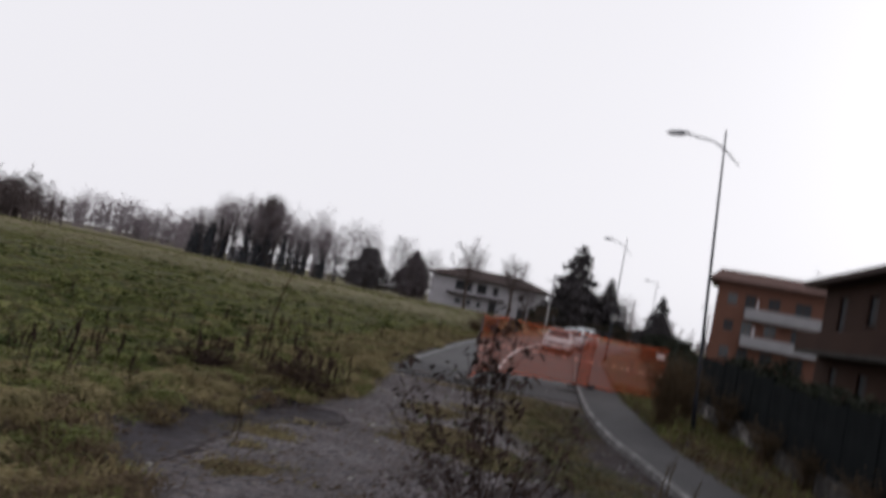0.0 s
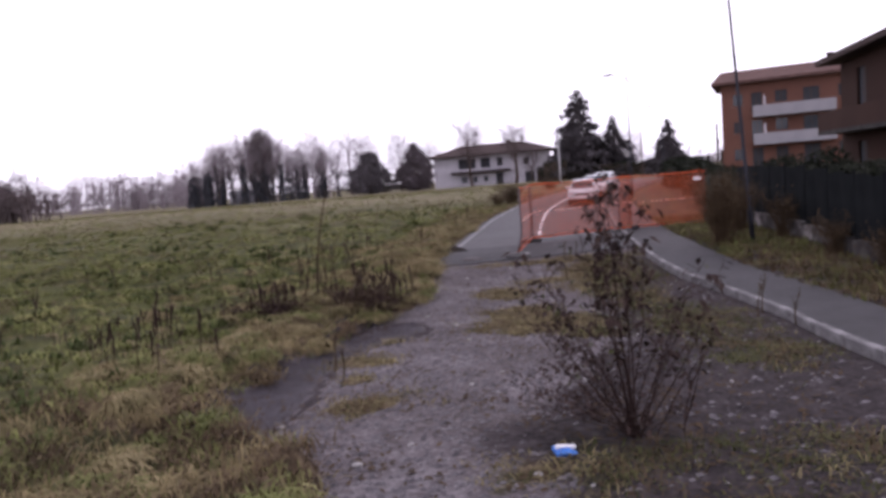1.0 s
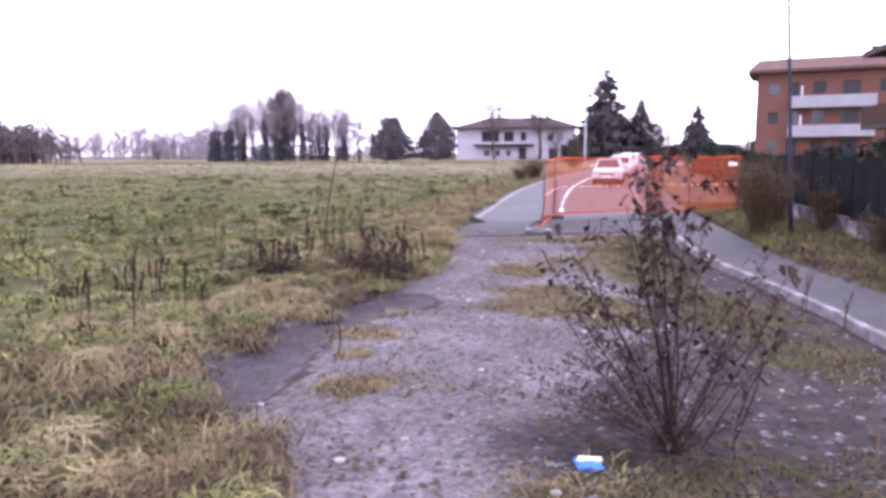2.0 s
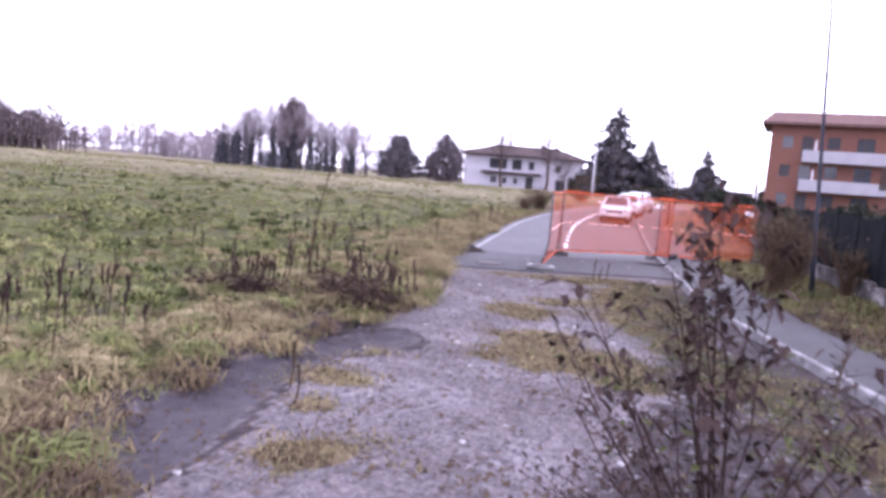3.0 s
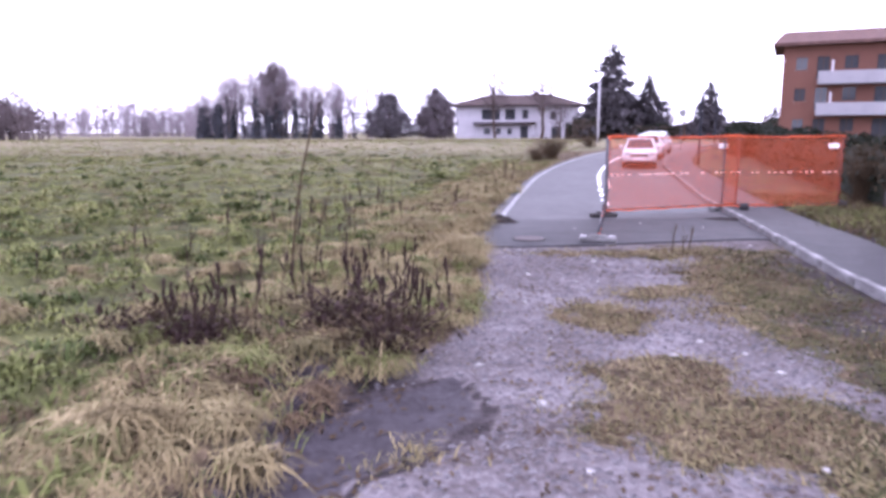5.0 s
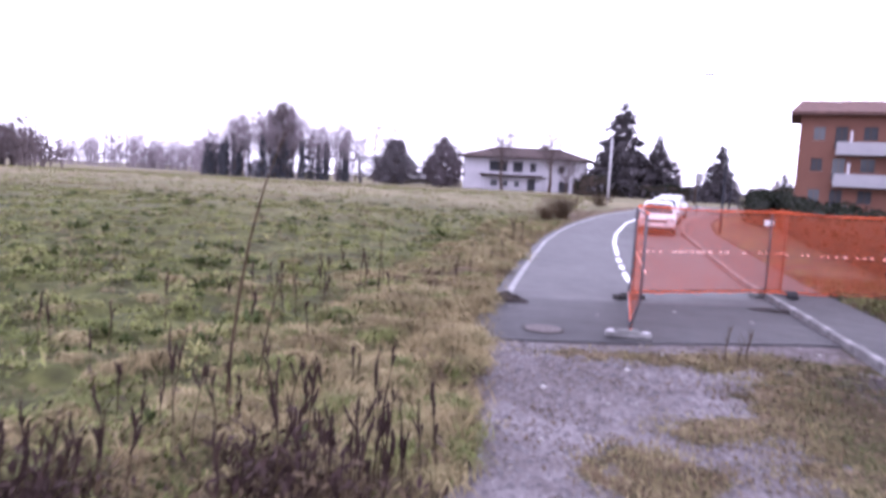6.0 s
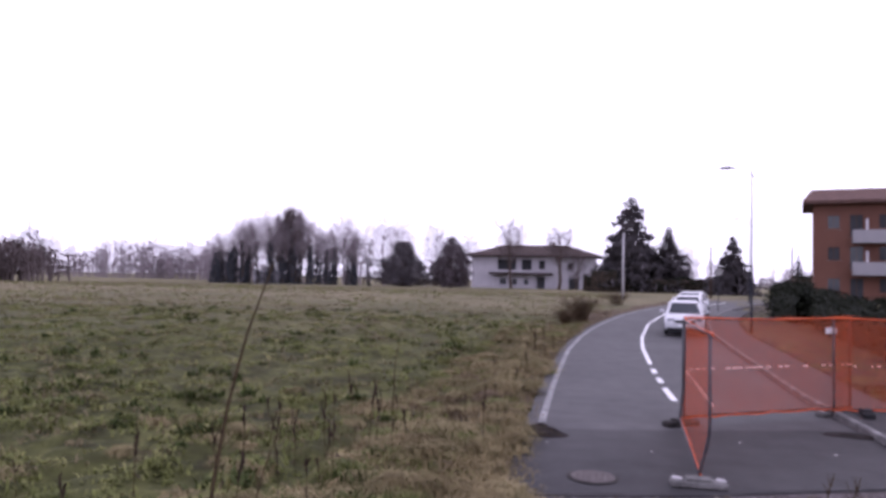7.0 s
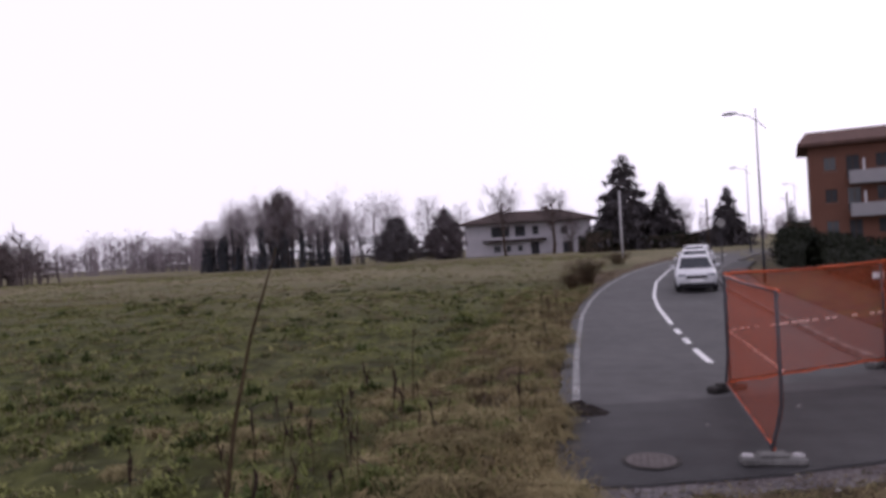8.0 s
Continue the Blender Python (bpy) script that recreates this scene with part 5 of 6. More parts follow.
def far_wood(points, h, count, seed, label, material=None):
    """A distant bare wood along a line: trunks and twig masses in one mesh."""
    rng = np.random.default_rng(seed)
    sh = Shape()
    for _ in range(count):
        u = rng.uniform(0, len(points) - 1.001)
        i = int(u)
        a, c = Vector(points[i]), Vector(points[i + 1])
        p = a.lerp(c, u - i) + Vector((rng.normal() * 4, rng.normal() * 6, 0))
        hh = h * rng.uniform(0.5, 1.15) * (0.8 + 0.5 * noise.noise(Vector((p.x * 0.06, p.y * 0.06, seed))))
        b = Vector((p.x, p.y, land(p.y) - 0.2))
        t = b + Vector((rng.normal() * 0.5, 0, hh))
        sh.tube([b, b.lerp(t, 0.6), t], [0.2, 0.12, 0.03], 3, cap=False)
        for _ in range(12):
            q = b.lerp(t, rng.uniform(0.15, 0.95))
            e = q + Vector((rng.normal() * hh * 0.16, rng.normal() * hh * 0.16, rng.uniform(0.05, 0.2) * hh))
            sh.tube([q, e], [0.08, 0.03], 3, cap=False)
            for _ in range(3):
                g = q.lerp(e, rng.uniform(0.3, 1))
                sh.tube([g, g + Vector((rng.normal() * 0.7, rng.normal() * 0.7, rng.uniform(0.1, 1.1)))], [0.065, 0.025], 3, cap=False)
    return thing("bare_wood", label, "wood", shape=sh, material=material or M_TWIG_HAZE, kind="stuff")


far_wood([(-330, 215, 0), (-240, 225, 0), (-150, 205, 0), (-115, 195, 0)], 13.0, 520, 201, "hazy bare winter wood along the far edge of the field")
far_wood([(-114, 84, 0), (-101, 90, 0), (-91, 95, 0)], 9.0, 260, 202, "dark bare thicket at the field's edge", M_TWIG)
far_wood([(-94, 158, 0), (-74, 166, 0), (-54, 172, 0)], 6.5, 70, 204, "hazy undergrowth and young trees behind the field row")
far_wood([(-70, 235, 0), (20, 260, 0), (110, 260, 0), (200, 240, 0)], 9.0, 260, 203, "hazy bare winter wood in the distance")


def far_hedge(x0, x1, y, h, seed, label):
    rng = np.random.default_rng(seed)
    ob = thing("hedge", label, "hedge")

    def place():
        x = rng.uniform(x0, x1)
        z = h * rng.uniform(0, 1) * (0.85 + 0.25 * noise.noise(Vector((x * 0.3, seed, 0))))
        return np.array((x, y + rng.normal() * 0.5, land(y) + z)), np.array((0, -1.0, 0.3))

    tagged(part("foliage", leaf_mass(rng, int((x1 - x0) * 260), place, 0.22), M_HEDGE, ob), kind="stuff")
    part("core", Shape().box(x0, y - 0.3, land(y) - 0.2, x1, y + 0.6, land(y) + h * 0.78, 0.2), M_BARK, ob)


far_hedge(-12, 12, 141, 3.0, 31, "long dark hedge below the conifers")
far_hedge(-10.5, -6.0, 139, 4.6, 33, "dark rounded hedge beside the villa")
far_hedge(19, 42, 122, 3.6, 32, "tall dark hedge beyond the road")


# ---- grass, weeds and small things ----
def blades(rng, spots, per, length, width, lie, spread):
    """Tufts of bent blades at the given spots (x, y, scale) as one mesh."""
    n = len(spots) * per
    s = np.repeat(np.array(spots), per, axis=0)
    a = rng.uniform(0, 2 * np.pi, n)
    ln = length * s[:, 2] * rng.uniform(0.55, 1.25, n)
    lean = np.clip(rng.normal(lie, 0.25, n), 0.05, 1.4)
    off = rng.normal(0, spread, (n, 2)) * s[:, 2:3]
    x, y = s[:, 0] + off[:, 0], s[:, 1] + off[:, 1]
    z = np.repeat(np.array([sheet_z(p[0], p[1]) for p in spots]), per) - 0.015
    dx, dy = np.cos(a), np.sin(a)
    w = width * rng.uniform(0.7, 1.4, n) * np.sqrt(s[:, 2])
    px, py = -dy * w, dx * w
    h1, r1 = ln * 0.55 * np.cos(lean * 0.6), ln * 0.55 * np.sin(lean * 0.6)
    h2, r2 = h1 + ln * 0.5 * np.cos(lean * 1.35), r1 + ln * 0.5 * np.sin(lean * 1.35)
    v = np.zeros((n, 5, 3))
    v[:, 0] = np.stack([x - px, y - py, z], 1)
    v[:, 1] = np.stack([x + px, y + py, z], 1)
    v[:, 2] = np.stack([x + px * 0.8 + dx * r1, y + py * 0.8 + dy * r1, z + h1], 1)
    v[:, 3] = np.stack([x - px * 0.8 + dx * r1, y - py * 0.8 + dy * r1, z + h1], 1)
    v[:, 4] = np.stack([x + dx * r2, y + dy * r2, z + h2], 1)
    sh = Shape()
    sh.v = v.reshape(-1, 3).tolist()
    for k in range(n):
        i = 5 * k
        sh.f.append((i, i + 1, i + 2, i + 3))
        sh.f.append((i + 3, i + 2, i + 4))
    return sh


def scatter(rng, count, x0, x1, y0, y1, want, size=(0.7, 1.3)):
    out = []
    while len(out) < count:
        x, y = rng.uniform(x0, x1), rng.uniform(y0, y1)
        if rng.uniform() < want(x, y):
            out.append((x, y, rng.uniform(*size)))
    return out


def left_edge(y):
    return along(TRACK_LEFT, y) if y < 20 else along(ROAD_LEFT, y)


def on_field(x, y):
    e = left_edge(y) - x
    if e < 0.3:
        return 0.0
    n = 0.5 + noise.noise(Vector((x * 0.5, y * 0.5, 9)))
    if y > 15 and e < 1.6:
        return 0.08
    if patch(x, y, -7.1, 23.5, 0.7, 1.2, 10) > 0.4:
        return 0.1
    return min(1.0, (0.25 + 0.75 * max(0.0, n)) * (0.35 if e < 1.4 else 1.0) * (0.6 + 0.65 * furrow(x, y)) * ((0.13 + 1.1 * lump(x, y, 2.3)) if y < 42 else 0.8))


def on_verge(x, y):
    e = left_edge(y) - x
    n = noise.noise(Vector((x * 0.8, y * 0.8, 2)))
    m = noise.noise(Vector((x * 1.1, y * 1.1, 31)))
    if e < 0.05 + 0.2 * n or e > 2.4 + 1.4 * n:
        return 0.0
    return (1.0 if e < 0.9 + 0.8 * n else 0.3) * min(1.0, max(0.05, 0.5 + 1.6 * m))


def on_rough(x, y):
    """Brown and green patches that break the dry verge up."""
    e = left_edge(y) - x
    m = noise.noise(Vector((x * 1.1, y * 1.1, 31)))
    return 0.0 if e < 0.0 or e > 2.8 else min(1.0, max(0.05, 0.5 - 1.6 * m))


def on_fade(x, y):
    """The field's faded brown rim."""
    e = left_edge(y) - x
    m = noise.noise(Vector((x * 0.7, y * 0.35, 41)))
    return 0.0 if e < 0.4 or e > 4.5 else min(1.0, max(0.0, 0.35 + 1.4 * m)) * (1 - e / 5)


def on_island(x, y):
    if x > along(KERB_X, y) - 0.05:
        return 0.0
    n = noise.noise(Vector((x * 0.55, y * 0.55, 3.1)))
    n2 = noise.noise(Vector((x * 1.7, y * 1.7, 7.7)))
    n3 = noise.noise(Vector((x * 0.8, y * 0.8, 17.7)))
    n4 = noise.noise(Vector((x * 3.1, y * 3.1, 27.7)))
    p = max([patch(x + 0.45 * n + 0.3 * n2, y + 0.4 * n3 + 0.2 * n4, *q) for q in ISLANDS])
    return min(1.0, max(0.004, p * 0.75 + 0.6 * n4 * p))


def on_right_verge(x, y):
    if x < along(WALK_RIGHT, y) + 0.05 or x > along(WALL_X, y) - 0.12:
        return 0.0
    return 0.8


M_GRASS_DULL = mat("dull_green_grass", [(0.027, 0.031, 0.012), (0.056, 0.060, 0.024), (0.105, 0.101, 0.046)], 0.9, 4.0, 0.9, 0.0, vary=0.35)
rng_g = np.random.default_rng(5)
def clumps(spots, n, r):
    """Several tufts round each spot, so that the cover is uneven."""
    out = []
    for x, y, s in spots:
        for _ in range(n):
            out.append((x + rng_g.normal() * r * s * 1.4, y + rng_g.normal() * r * s * 0.8, s * rng_g.uniform(0.6, 1.2)))
    return out


near_field = clumps(scatter(rng_g, 3500, -23.5, -4.8, 3.5, 24, on_field, (0.5, 1.5)), 6, 0.08) + clumps(scatter(rng_g, 2900, -48, -6, 24, 48, on_field, (0.9, 1.6)), 5, 0.1) + clumps(scatter(rng_g, 1300, -90, -6, 48, 110, on_field, (1.6, 2.6)), 4, 0.2)
thing("field_grass", "short green winter grass of the field", "grass", kind="stuff", shape=blades(rng_g, near_field, 5, 0.12, 0.0138, 1.15, 0.06), material=M_GRASS)
olive = clumps(scatter(rng_g, 1200, -23.5, -4.8, 3.5, 24, on_field, (0.5, 1.4)), 5, 0.12) + clumps(scatter(rng_g, 1300, -50, -6, 24, 55, on_field, (0.9, 1.7)), 5, 0.15) + clumps(scatter(rng_g, 1300, -95, -6, 55, 120, on_field, (1.6, 2.6)), 4, 0.25)
thing("field_grass", "faded olive grass of the field", "grass", kind="stuff", shape=blades(rng_g, olive, 5, 0.15, 0.0105, 1.2, 0.07), material=M_GRASS_OLIVE)
dark = clumps(scatter(rng_g, 260, -20, -5.5, 3, 24, on_field, (0.7, 1.4)), 4, 0.09) + clumps(scatter(rng_g, 160, -34, -7, 24, 50, on_field, (1.0, 1.8)), 4, 0.1)
thing("field_weeds", "dark broad-leaved weeds low in the field", "weeds", kind="stuff", shape=blades(rng_g, dark, 8, 0.15, 0.022, 0.8, 0.05), material=M_LEAF_DARK)
verge = scatter(rng_g, 1300, -9, -2.5, 3, 20, on_verge) + scatter(rng_g, 1700, -9.8, -4.5, 15, 45, on_verge, (0.9, 1.6))
thing("verge_grass", "long dry yellow grass beside the track", "grass", kind="stuff", shape=blades(rng_g, verge, 10, 0.2, 0.005, 1.35, 0.11), material=M_GRASS_DRY)


def tussocks(rng, spots, per, length, rise, width):
    """Matted tufts at (x, y, scale): long blades that rise from the middle and fall over to the ground."""
    count = len(spots) * per
    s = np.repeat(np.array(spots), per, axis=0)
    z = np.repeat(np.array([sheet_z(p[0], p[1]) for p in spots]), per) - 0.02
    comb = np.repeat(rng.uniform(0, 2 * np.pi, len(spots)), per)
    a = comb + rng.normal(0, 1.1, count)
    ln = length * s[:, 2] * rng.uniform(0.55, 1.2, count)
    up = rise * s[:, 2] * rng.uniform(0.5, 1.25, count)
    root = rng.normal(0, 0.09, (count, 2)) * s[:, 2:3]
    bend = rng.normal(0, 0.35, count)
    wide = width * rng.uniform(0.7, 1.4, count)
    v = np.zeros((count, 8, 3))
    for k, (u, t) in enumerate(((0.0, 0.9), (0.33, 1.0), (0.68, 0.8), (1.0, 0.15))):
        b = a + bend * u
        x = s[:, 0] + root[:, 0] + np.cos(b) * ln * (0.3 * u + 0.6 * u * u)
        y = s[:, 1] + root[:, 1] + np.sin(b) * ln * (0.3 * u + 0.6 * u * u)
        h = z + up * (2.6 * u - 2.3 * u * u) - 0.07 * u * u
        px, py = -np.sin(b) * wide * t, np.cos(b) * wide * t
        v[:, 2 * k] = np.stack([x - px, y - py, h], 1)
        v[:, 2 * k + 1] = np.stack([x + px, y + py, h], 1)
    sh = Shape()
    sh.v = v.reshape(-1, 3).tolist()
    for k in range(count):
        i = 8 * k
        sh.f += [(i, i + 1, i + 3, i + 2), (i + 2, i + 3, i + 5, i + 4), (i + 4, i + 5, i + 7, i + 6)]
    return sh


def on_bank(x, y):
    """Tussocks stand thick on the bank and thin out into the field."""
    e = left_edge(y) - x
    m = noise.noise(Vector((x * 0.9, y * 0.9, 71)))
    if y > 12 and 2.2 < e < 7.0:
        return 0.3 * max(0.0, 1 - e / 8) * lump(x, y, 2.3) ** 2
    if e < 0.02 or e > 2.4 + 0.8 * m:
        return 0.0
    if patch(x, y, -7.1, 23.5, 0.7, 1.2, 10) > 0.4:
        return 0.03
    return min(1.0, max(0.06, 0.55 + m) * (1.0 if e < 1.5 else 0.5)) * (0.05 + 1.3 * lump(x, y, 2.1) ** 3)


def tuft_kind(x, y):
    """0 straw, 1 dry, 2 green, 3 brown; brown at the foot of the bank and where it begins."""
    m = noise.noise(Vector((x * 1.6, y * 1.6, 83)))
    if (y < 7.0 and m > -0.05) or (left_edge(y) - x < 0.3 and y < 13 and m > 0.0):
        return 3
    if patch(x, y, -5.8, 12.5, 1.7, 1.0, 12) > 0.45 and m > -0.05:
        return 3
    if y > 13 and left_edge(y) - x < 2.0:
        return (0, 0, 1, 2)[int(abs(m) * 14) % 4]
    return int(abs(m) * 12) % 4 % 3


matted = scatter(rng_g, 290, -8, -2.6, 4.2, 20, on_bank, (0.65, 1.15)) + scatter(rng_g, 250, -12, -4.6, 12.5, 24, on_bank, (0.6, 1.1)) + scatter(rng_g, 190, -9, -4.9, 20, 44, on_bank, (0.8, 1.5))
for label, material, want in (("matted pale straw tussocks on the bank", M_TUSSOCK, 0), ("dry yellow tussocks on the bank", M_GRASS_DRY, 1), ("dull green tussocks on the bank", M_GRASS, 2), ("brown dead tussocks low on the bank", M_GRASS_BROWN, 3)):
    mine = [q for q in matted if tuft_kind(q[0], q[1]) == want]
    thing("verge_tussocks", label, "grass", kind="stuff", shape=tussocks(rng_g, mine, 115 if want < 3 else 60, 0.36 if want < 3 else 0.3, 0.19 if want < 3 else 0.1, 0.0062), material=material)
mixed = scatter(rng_g, 1100, -9, -2.5, 3, 20, on_rough) + scatter(rng_g, 250, -9, -5, 19, 45, on_rough)
thing("verge_grass", "green grass mixed into the dry verge", "grass", kind="stuff", shape=blades(rng_g, mixed, 9, 0.13, 0.005, 1.0, 0.09), material=M_GRASS)
brown = scatter(rng_g, 700, -9, -2.5, 3, 20, on_rough) + scatter(rng_g, 700, -8, -2.6, 3, 7.0, on_rough) + scatter(rng_g, 900, -13, -5, 9, 40, on_fade) + scatter(rng_g, 900, -9.5, -5, 19, 60, on_rough) + scatter(rng_g, 420, -8.2, -6.0, 21.8, 25.4, lambda x, y: min(1.0, patch(x, y, -7.1, 23.5, 0.7, 1.2, 10)))
thing("verge_grass", "brown dead grass in the verge", "grass", kind="stuff", shape=blades(rng_g, brown, 10, 0.15, 0.0055, 1.2, 0.1), material=M_GRASS_BROWN)
islands = scatter(rng_g, 620, -5, 2.5, 3.5, 20.5, lambda x, y: on_island(x, y) * (0.12 if x > -0.9 else 1.0), (0.6, 1.2))
thing("track_grass", "dry yellow grass tufts on the gravel track", "grass", kind="stuff", shape=blades(rng_g, islands, 12, 0.14, 0.006, 1.5, 0.12), material=M_TUSSOCK)
islands = scatter(rng_g, 560, -5, 2.5, 3.5, 20.5, lambda x, y: on_island(x, y) * (0.12 if x > -0.9 else 1.0), (0.6, 1.2))
thing("track_grass", "faded flattened grass on the gravel track", "grass", kind="stuff", shape=blades(rng_g, islands, 10, 0.12, 0.006, 1.45, 0.12), material=M_GRASS_OLIVE)
islands = scatter(rng_g, 1500, -5, 2.5, 3.5, 20.5, lambda x, y: on_island(x, y) * (1.0 if patch(x, y, -2.85, 15.5, 0.8, 0.7) > 0.3 or noise.noise(Vector((x * 1.2, y * 1.2, 91))) > 0.1 else 0.25), (0.6, 1.2))
thing("track_grass", "brown dead grass on the gravel track", "grass", kind="stuff", shape=blades(rng_g, islands, 11, 0.12, 0.0055, 1.4, 0.12), material=M_GRASS_BROWN)
islands = scatter(rng_g, 3300, -5, 2.5, 3.5, 20.5, lambda x, y: on_island(x, y) * (1.0 if x > -1.2 else 0.15), (0.6, 1.1))
thing("track_grass", "green grass between kerb and track", "grass", kind="stuff", shape=blades(rng_g, islands, 9, 0.1, 0.006, 1.2, 0.1), material=M_GRASS_DULL)
right = scatter(rng_g, 450, 1.2, 6, 4, 30, on_right_verge, (0.8, 1.5)) + scatter(rng_g, 420, 1.6, 4.5, 18, 26, on_right_verge, (0.8, 1.3))
thing("bank_grass", "rough grass below the garden wall", "grass", kind="stuff", shape=blades(rng_g, right, 9, 0.18, 0.007, 0.9, 0.08), material=M_GRASS)
right = scatter(rng_g, 1900, 1.2, 6, 4, 30, on_right_verge, (0.8, 1.5))
thing("bank_grass", "brown dead grass below the garden wall", "grass", kind="stuff", shape=blades(rng_g, right, 9, 0.2, 0.006, 1.1, 0.08), material=M_GRASS_BROWN)


def gravel(rng, count):
    sh = Shape()
    done = 0
    while done < count:
        y = 3.0 + 17 * rng.uniform() ** 1.5
        x = rng.uniform(-5.2, 2.3)
        shares = cover(x, y)
        if x > along(KERB_X, y) - 0.1 or shares[0] < 0.45 or rng.uniform() < 1.1 * shares[2] or shares[3] > 0.35:
            continue
        r = 0.007 + 0.038 * rng.uniform() ** 3.5
        z = sheet_z(x, y) + r * 0.2
        i = len(sh.v)
        for d in ((1, 0, 0), (-0.8, 0.5, 0), (-0.7, -0.7, 0), (0.1, 0.1, 0.5)):
            q = rng.uniform(0.7, 1.3, 3) * r
            sh.v.append((x + d[0] * q[0], y + d[1] * q[1], z + d[2] * q[2] - 0.004))
        sh.f += [(i, i + 1, i + 3), (i + 1, i + 2, i + 3), (i + 2, i, i + 3)]
        done += 1
    return sh


M_GRAVEL = mat("gravel_stones", [(0.070, 0.064, 0.070), (0.125, 0.117, 0.124), (0.220, 0.206, 0.212)], 9, 60, 0.9, 0.2, vary=0.35)
thing("gravel", "loose grey gravel on the track", "gravel", kind="stuff", shape=gravel(np.random.default_rng(8), 22000), material=M_GRAVEL)


def fallen_leaves(rng, count):
    """Brown leaf litter lying on the track and its edges."""
    sh = Shape()
    while len(sh.f) < count:
        y = 3.0 + 17.5 * rng.uniform() ** 1.2
        x = rng.uniform(-5.6, 2.3)
        drift = noise.noise(Vector((x * 0.9, y * 0.9, 57))) + 0.7 * noise.noise(Vector((x * 2.3, y * 2.3, 58))) + 0.5 * math.exp(-((x + 0.9) ** 2 + (y - 6.6) ** 2) / 1.5)
        if x > along(KERB_X, y) - 0.1 or rng.uniform() > 0.12 + 1.5 * max(0.0, drift):
            continue
        a, r = rng.uniform(0, 6.28), rng.uniform(0.014, 0.044)
        z = sheet_z(x, y) + 0.01
        d, w = np.array((math.cos(a), math.sin(a))) * r, np.array((-math.sin(a), math.cos(a))) * r * 0.5
        i = len(sh.v)
        for q, dz in ((-d, 0.0), (w, rng.uniform(0, 0.015)), (d, rng.uniform(0, 0.02)), (-w, rng.uniform(0, 0.01))):
            sh.v.append((x + q[0], y + q[1], z + dz))
        sh.f.append((i, i + 1, i + 2, i + 3))
    return sh


thing("leaf_litter", "brown fallen leaves scattered over the track", "leaves", kind="stuff", shape=fallen_leaves(np.random.default_rng(14), 5600), material=M_BRUSH)


def pebble_mesh(seed, r):
    bm = bmesh.new()
    bmesh.ops.create_icosphere(bm, subdivisions=1, radius=r)
    for q in bm.verts:
        k = 1 + 0.35 * noise.noise(q.co * (1.3 / r) + Vector((seed, 0, 0)))
        q.co = Vector((q.co.x * k * 1.2, q.co.y * k, q.co.z * k * 0.6))
    sh = Shape()
    sh.add_bm(bm)
    return sh.mesh("stone", M_STONE)


PEBBLES = [pebble_mesh(k, 0.03 + 0.008 * k) for k in range(4)]


def stone(x, y, k, label, scale=1.0):
    ob = tagged(new("stone", PEBBLES[k % 4]), label, "stone", "pale stones")
    z = land(y) if y > 20.6 else sheet_z(x, y)
    ob.matrix_world = pose(x, y, z + 0.008, 0, 0, k * 47) @ Matrix.Scale(scale, 4)


for k, (x, y) in enumerate(((-3.9, 6.45), (-2.32, 8.05), (-1.32, 11.5), (-1.17, 13.6), (-5.05, 17.5), (-1.8, 19.7), (-2.6, 19.6), (-3.1, 18.6), (-0.3, 20.5), (-2.2, 23.0), (-0.9, 22.6), (-1.35, 5.4), (-0.95, 5.2), (-2.5, 6.0), (-2.9, 11.1), (-4.1, 17.6), (-3.6, 21.9), (-5.2, 22.0))):
    stone(x, y, k, "pale stone lying on the track" if y < 20 else "pale stone lying on the asphalt", 1.0 if k in (0, 3, 8) else 0.72)
rng_s = np.random.default_rng(12)
for k in range(46):
    x, y = float(rng_s.uniform(-4.4, 1.2)), float(3.4 + 15 * rng_s.uniform() ** 1.3)
    if cover(x, y)[0] > 0.5 and x < along(KERB_X, y) - 0.2:
        stone(x, y, k, "small pale stone on the gravel track", float(rng_s.uniform(0.4, 0.9)))


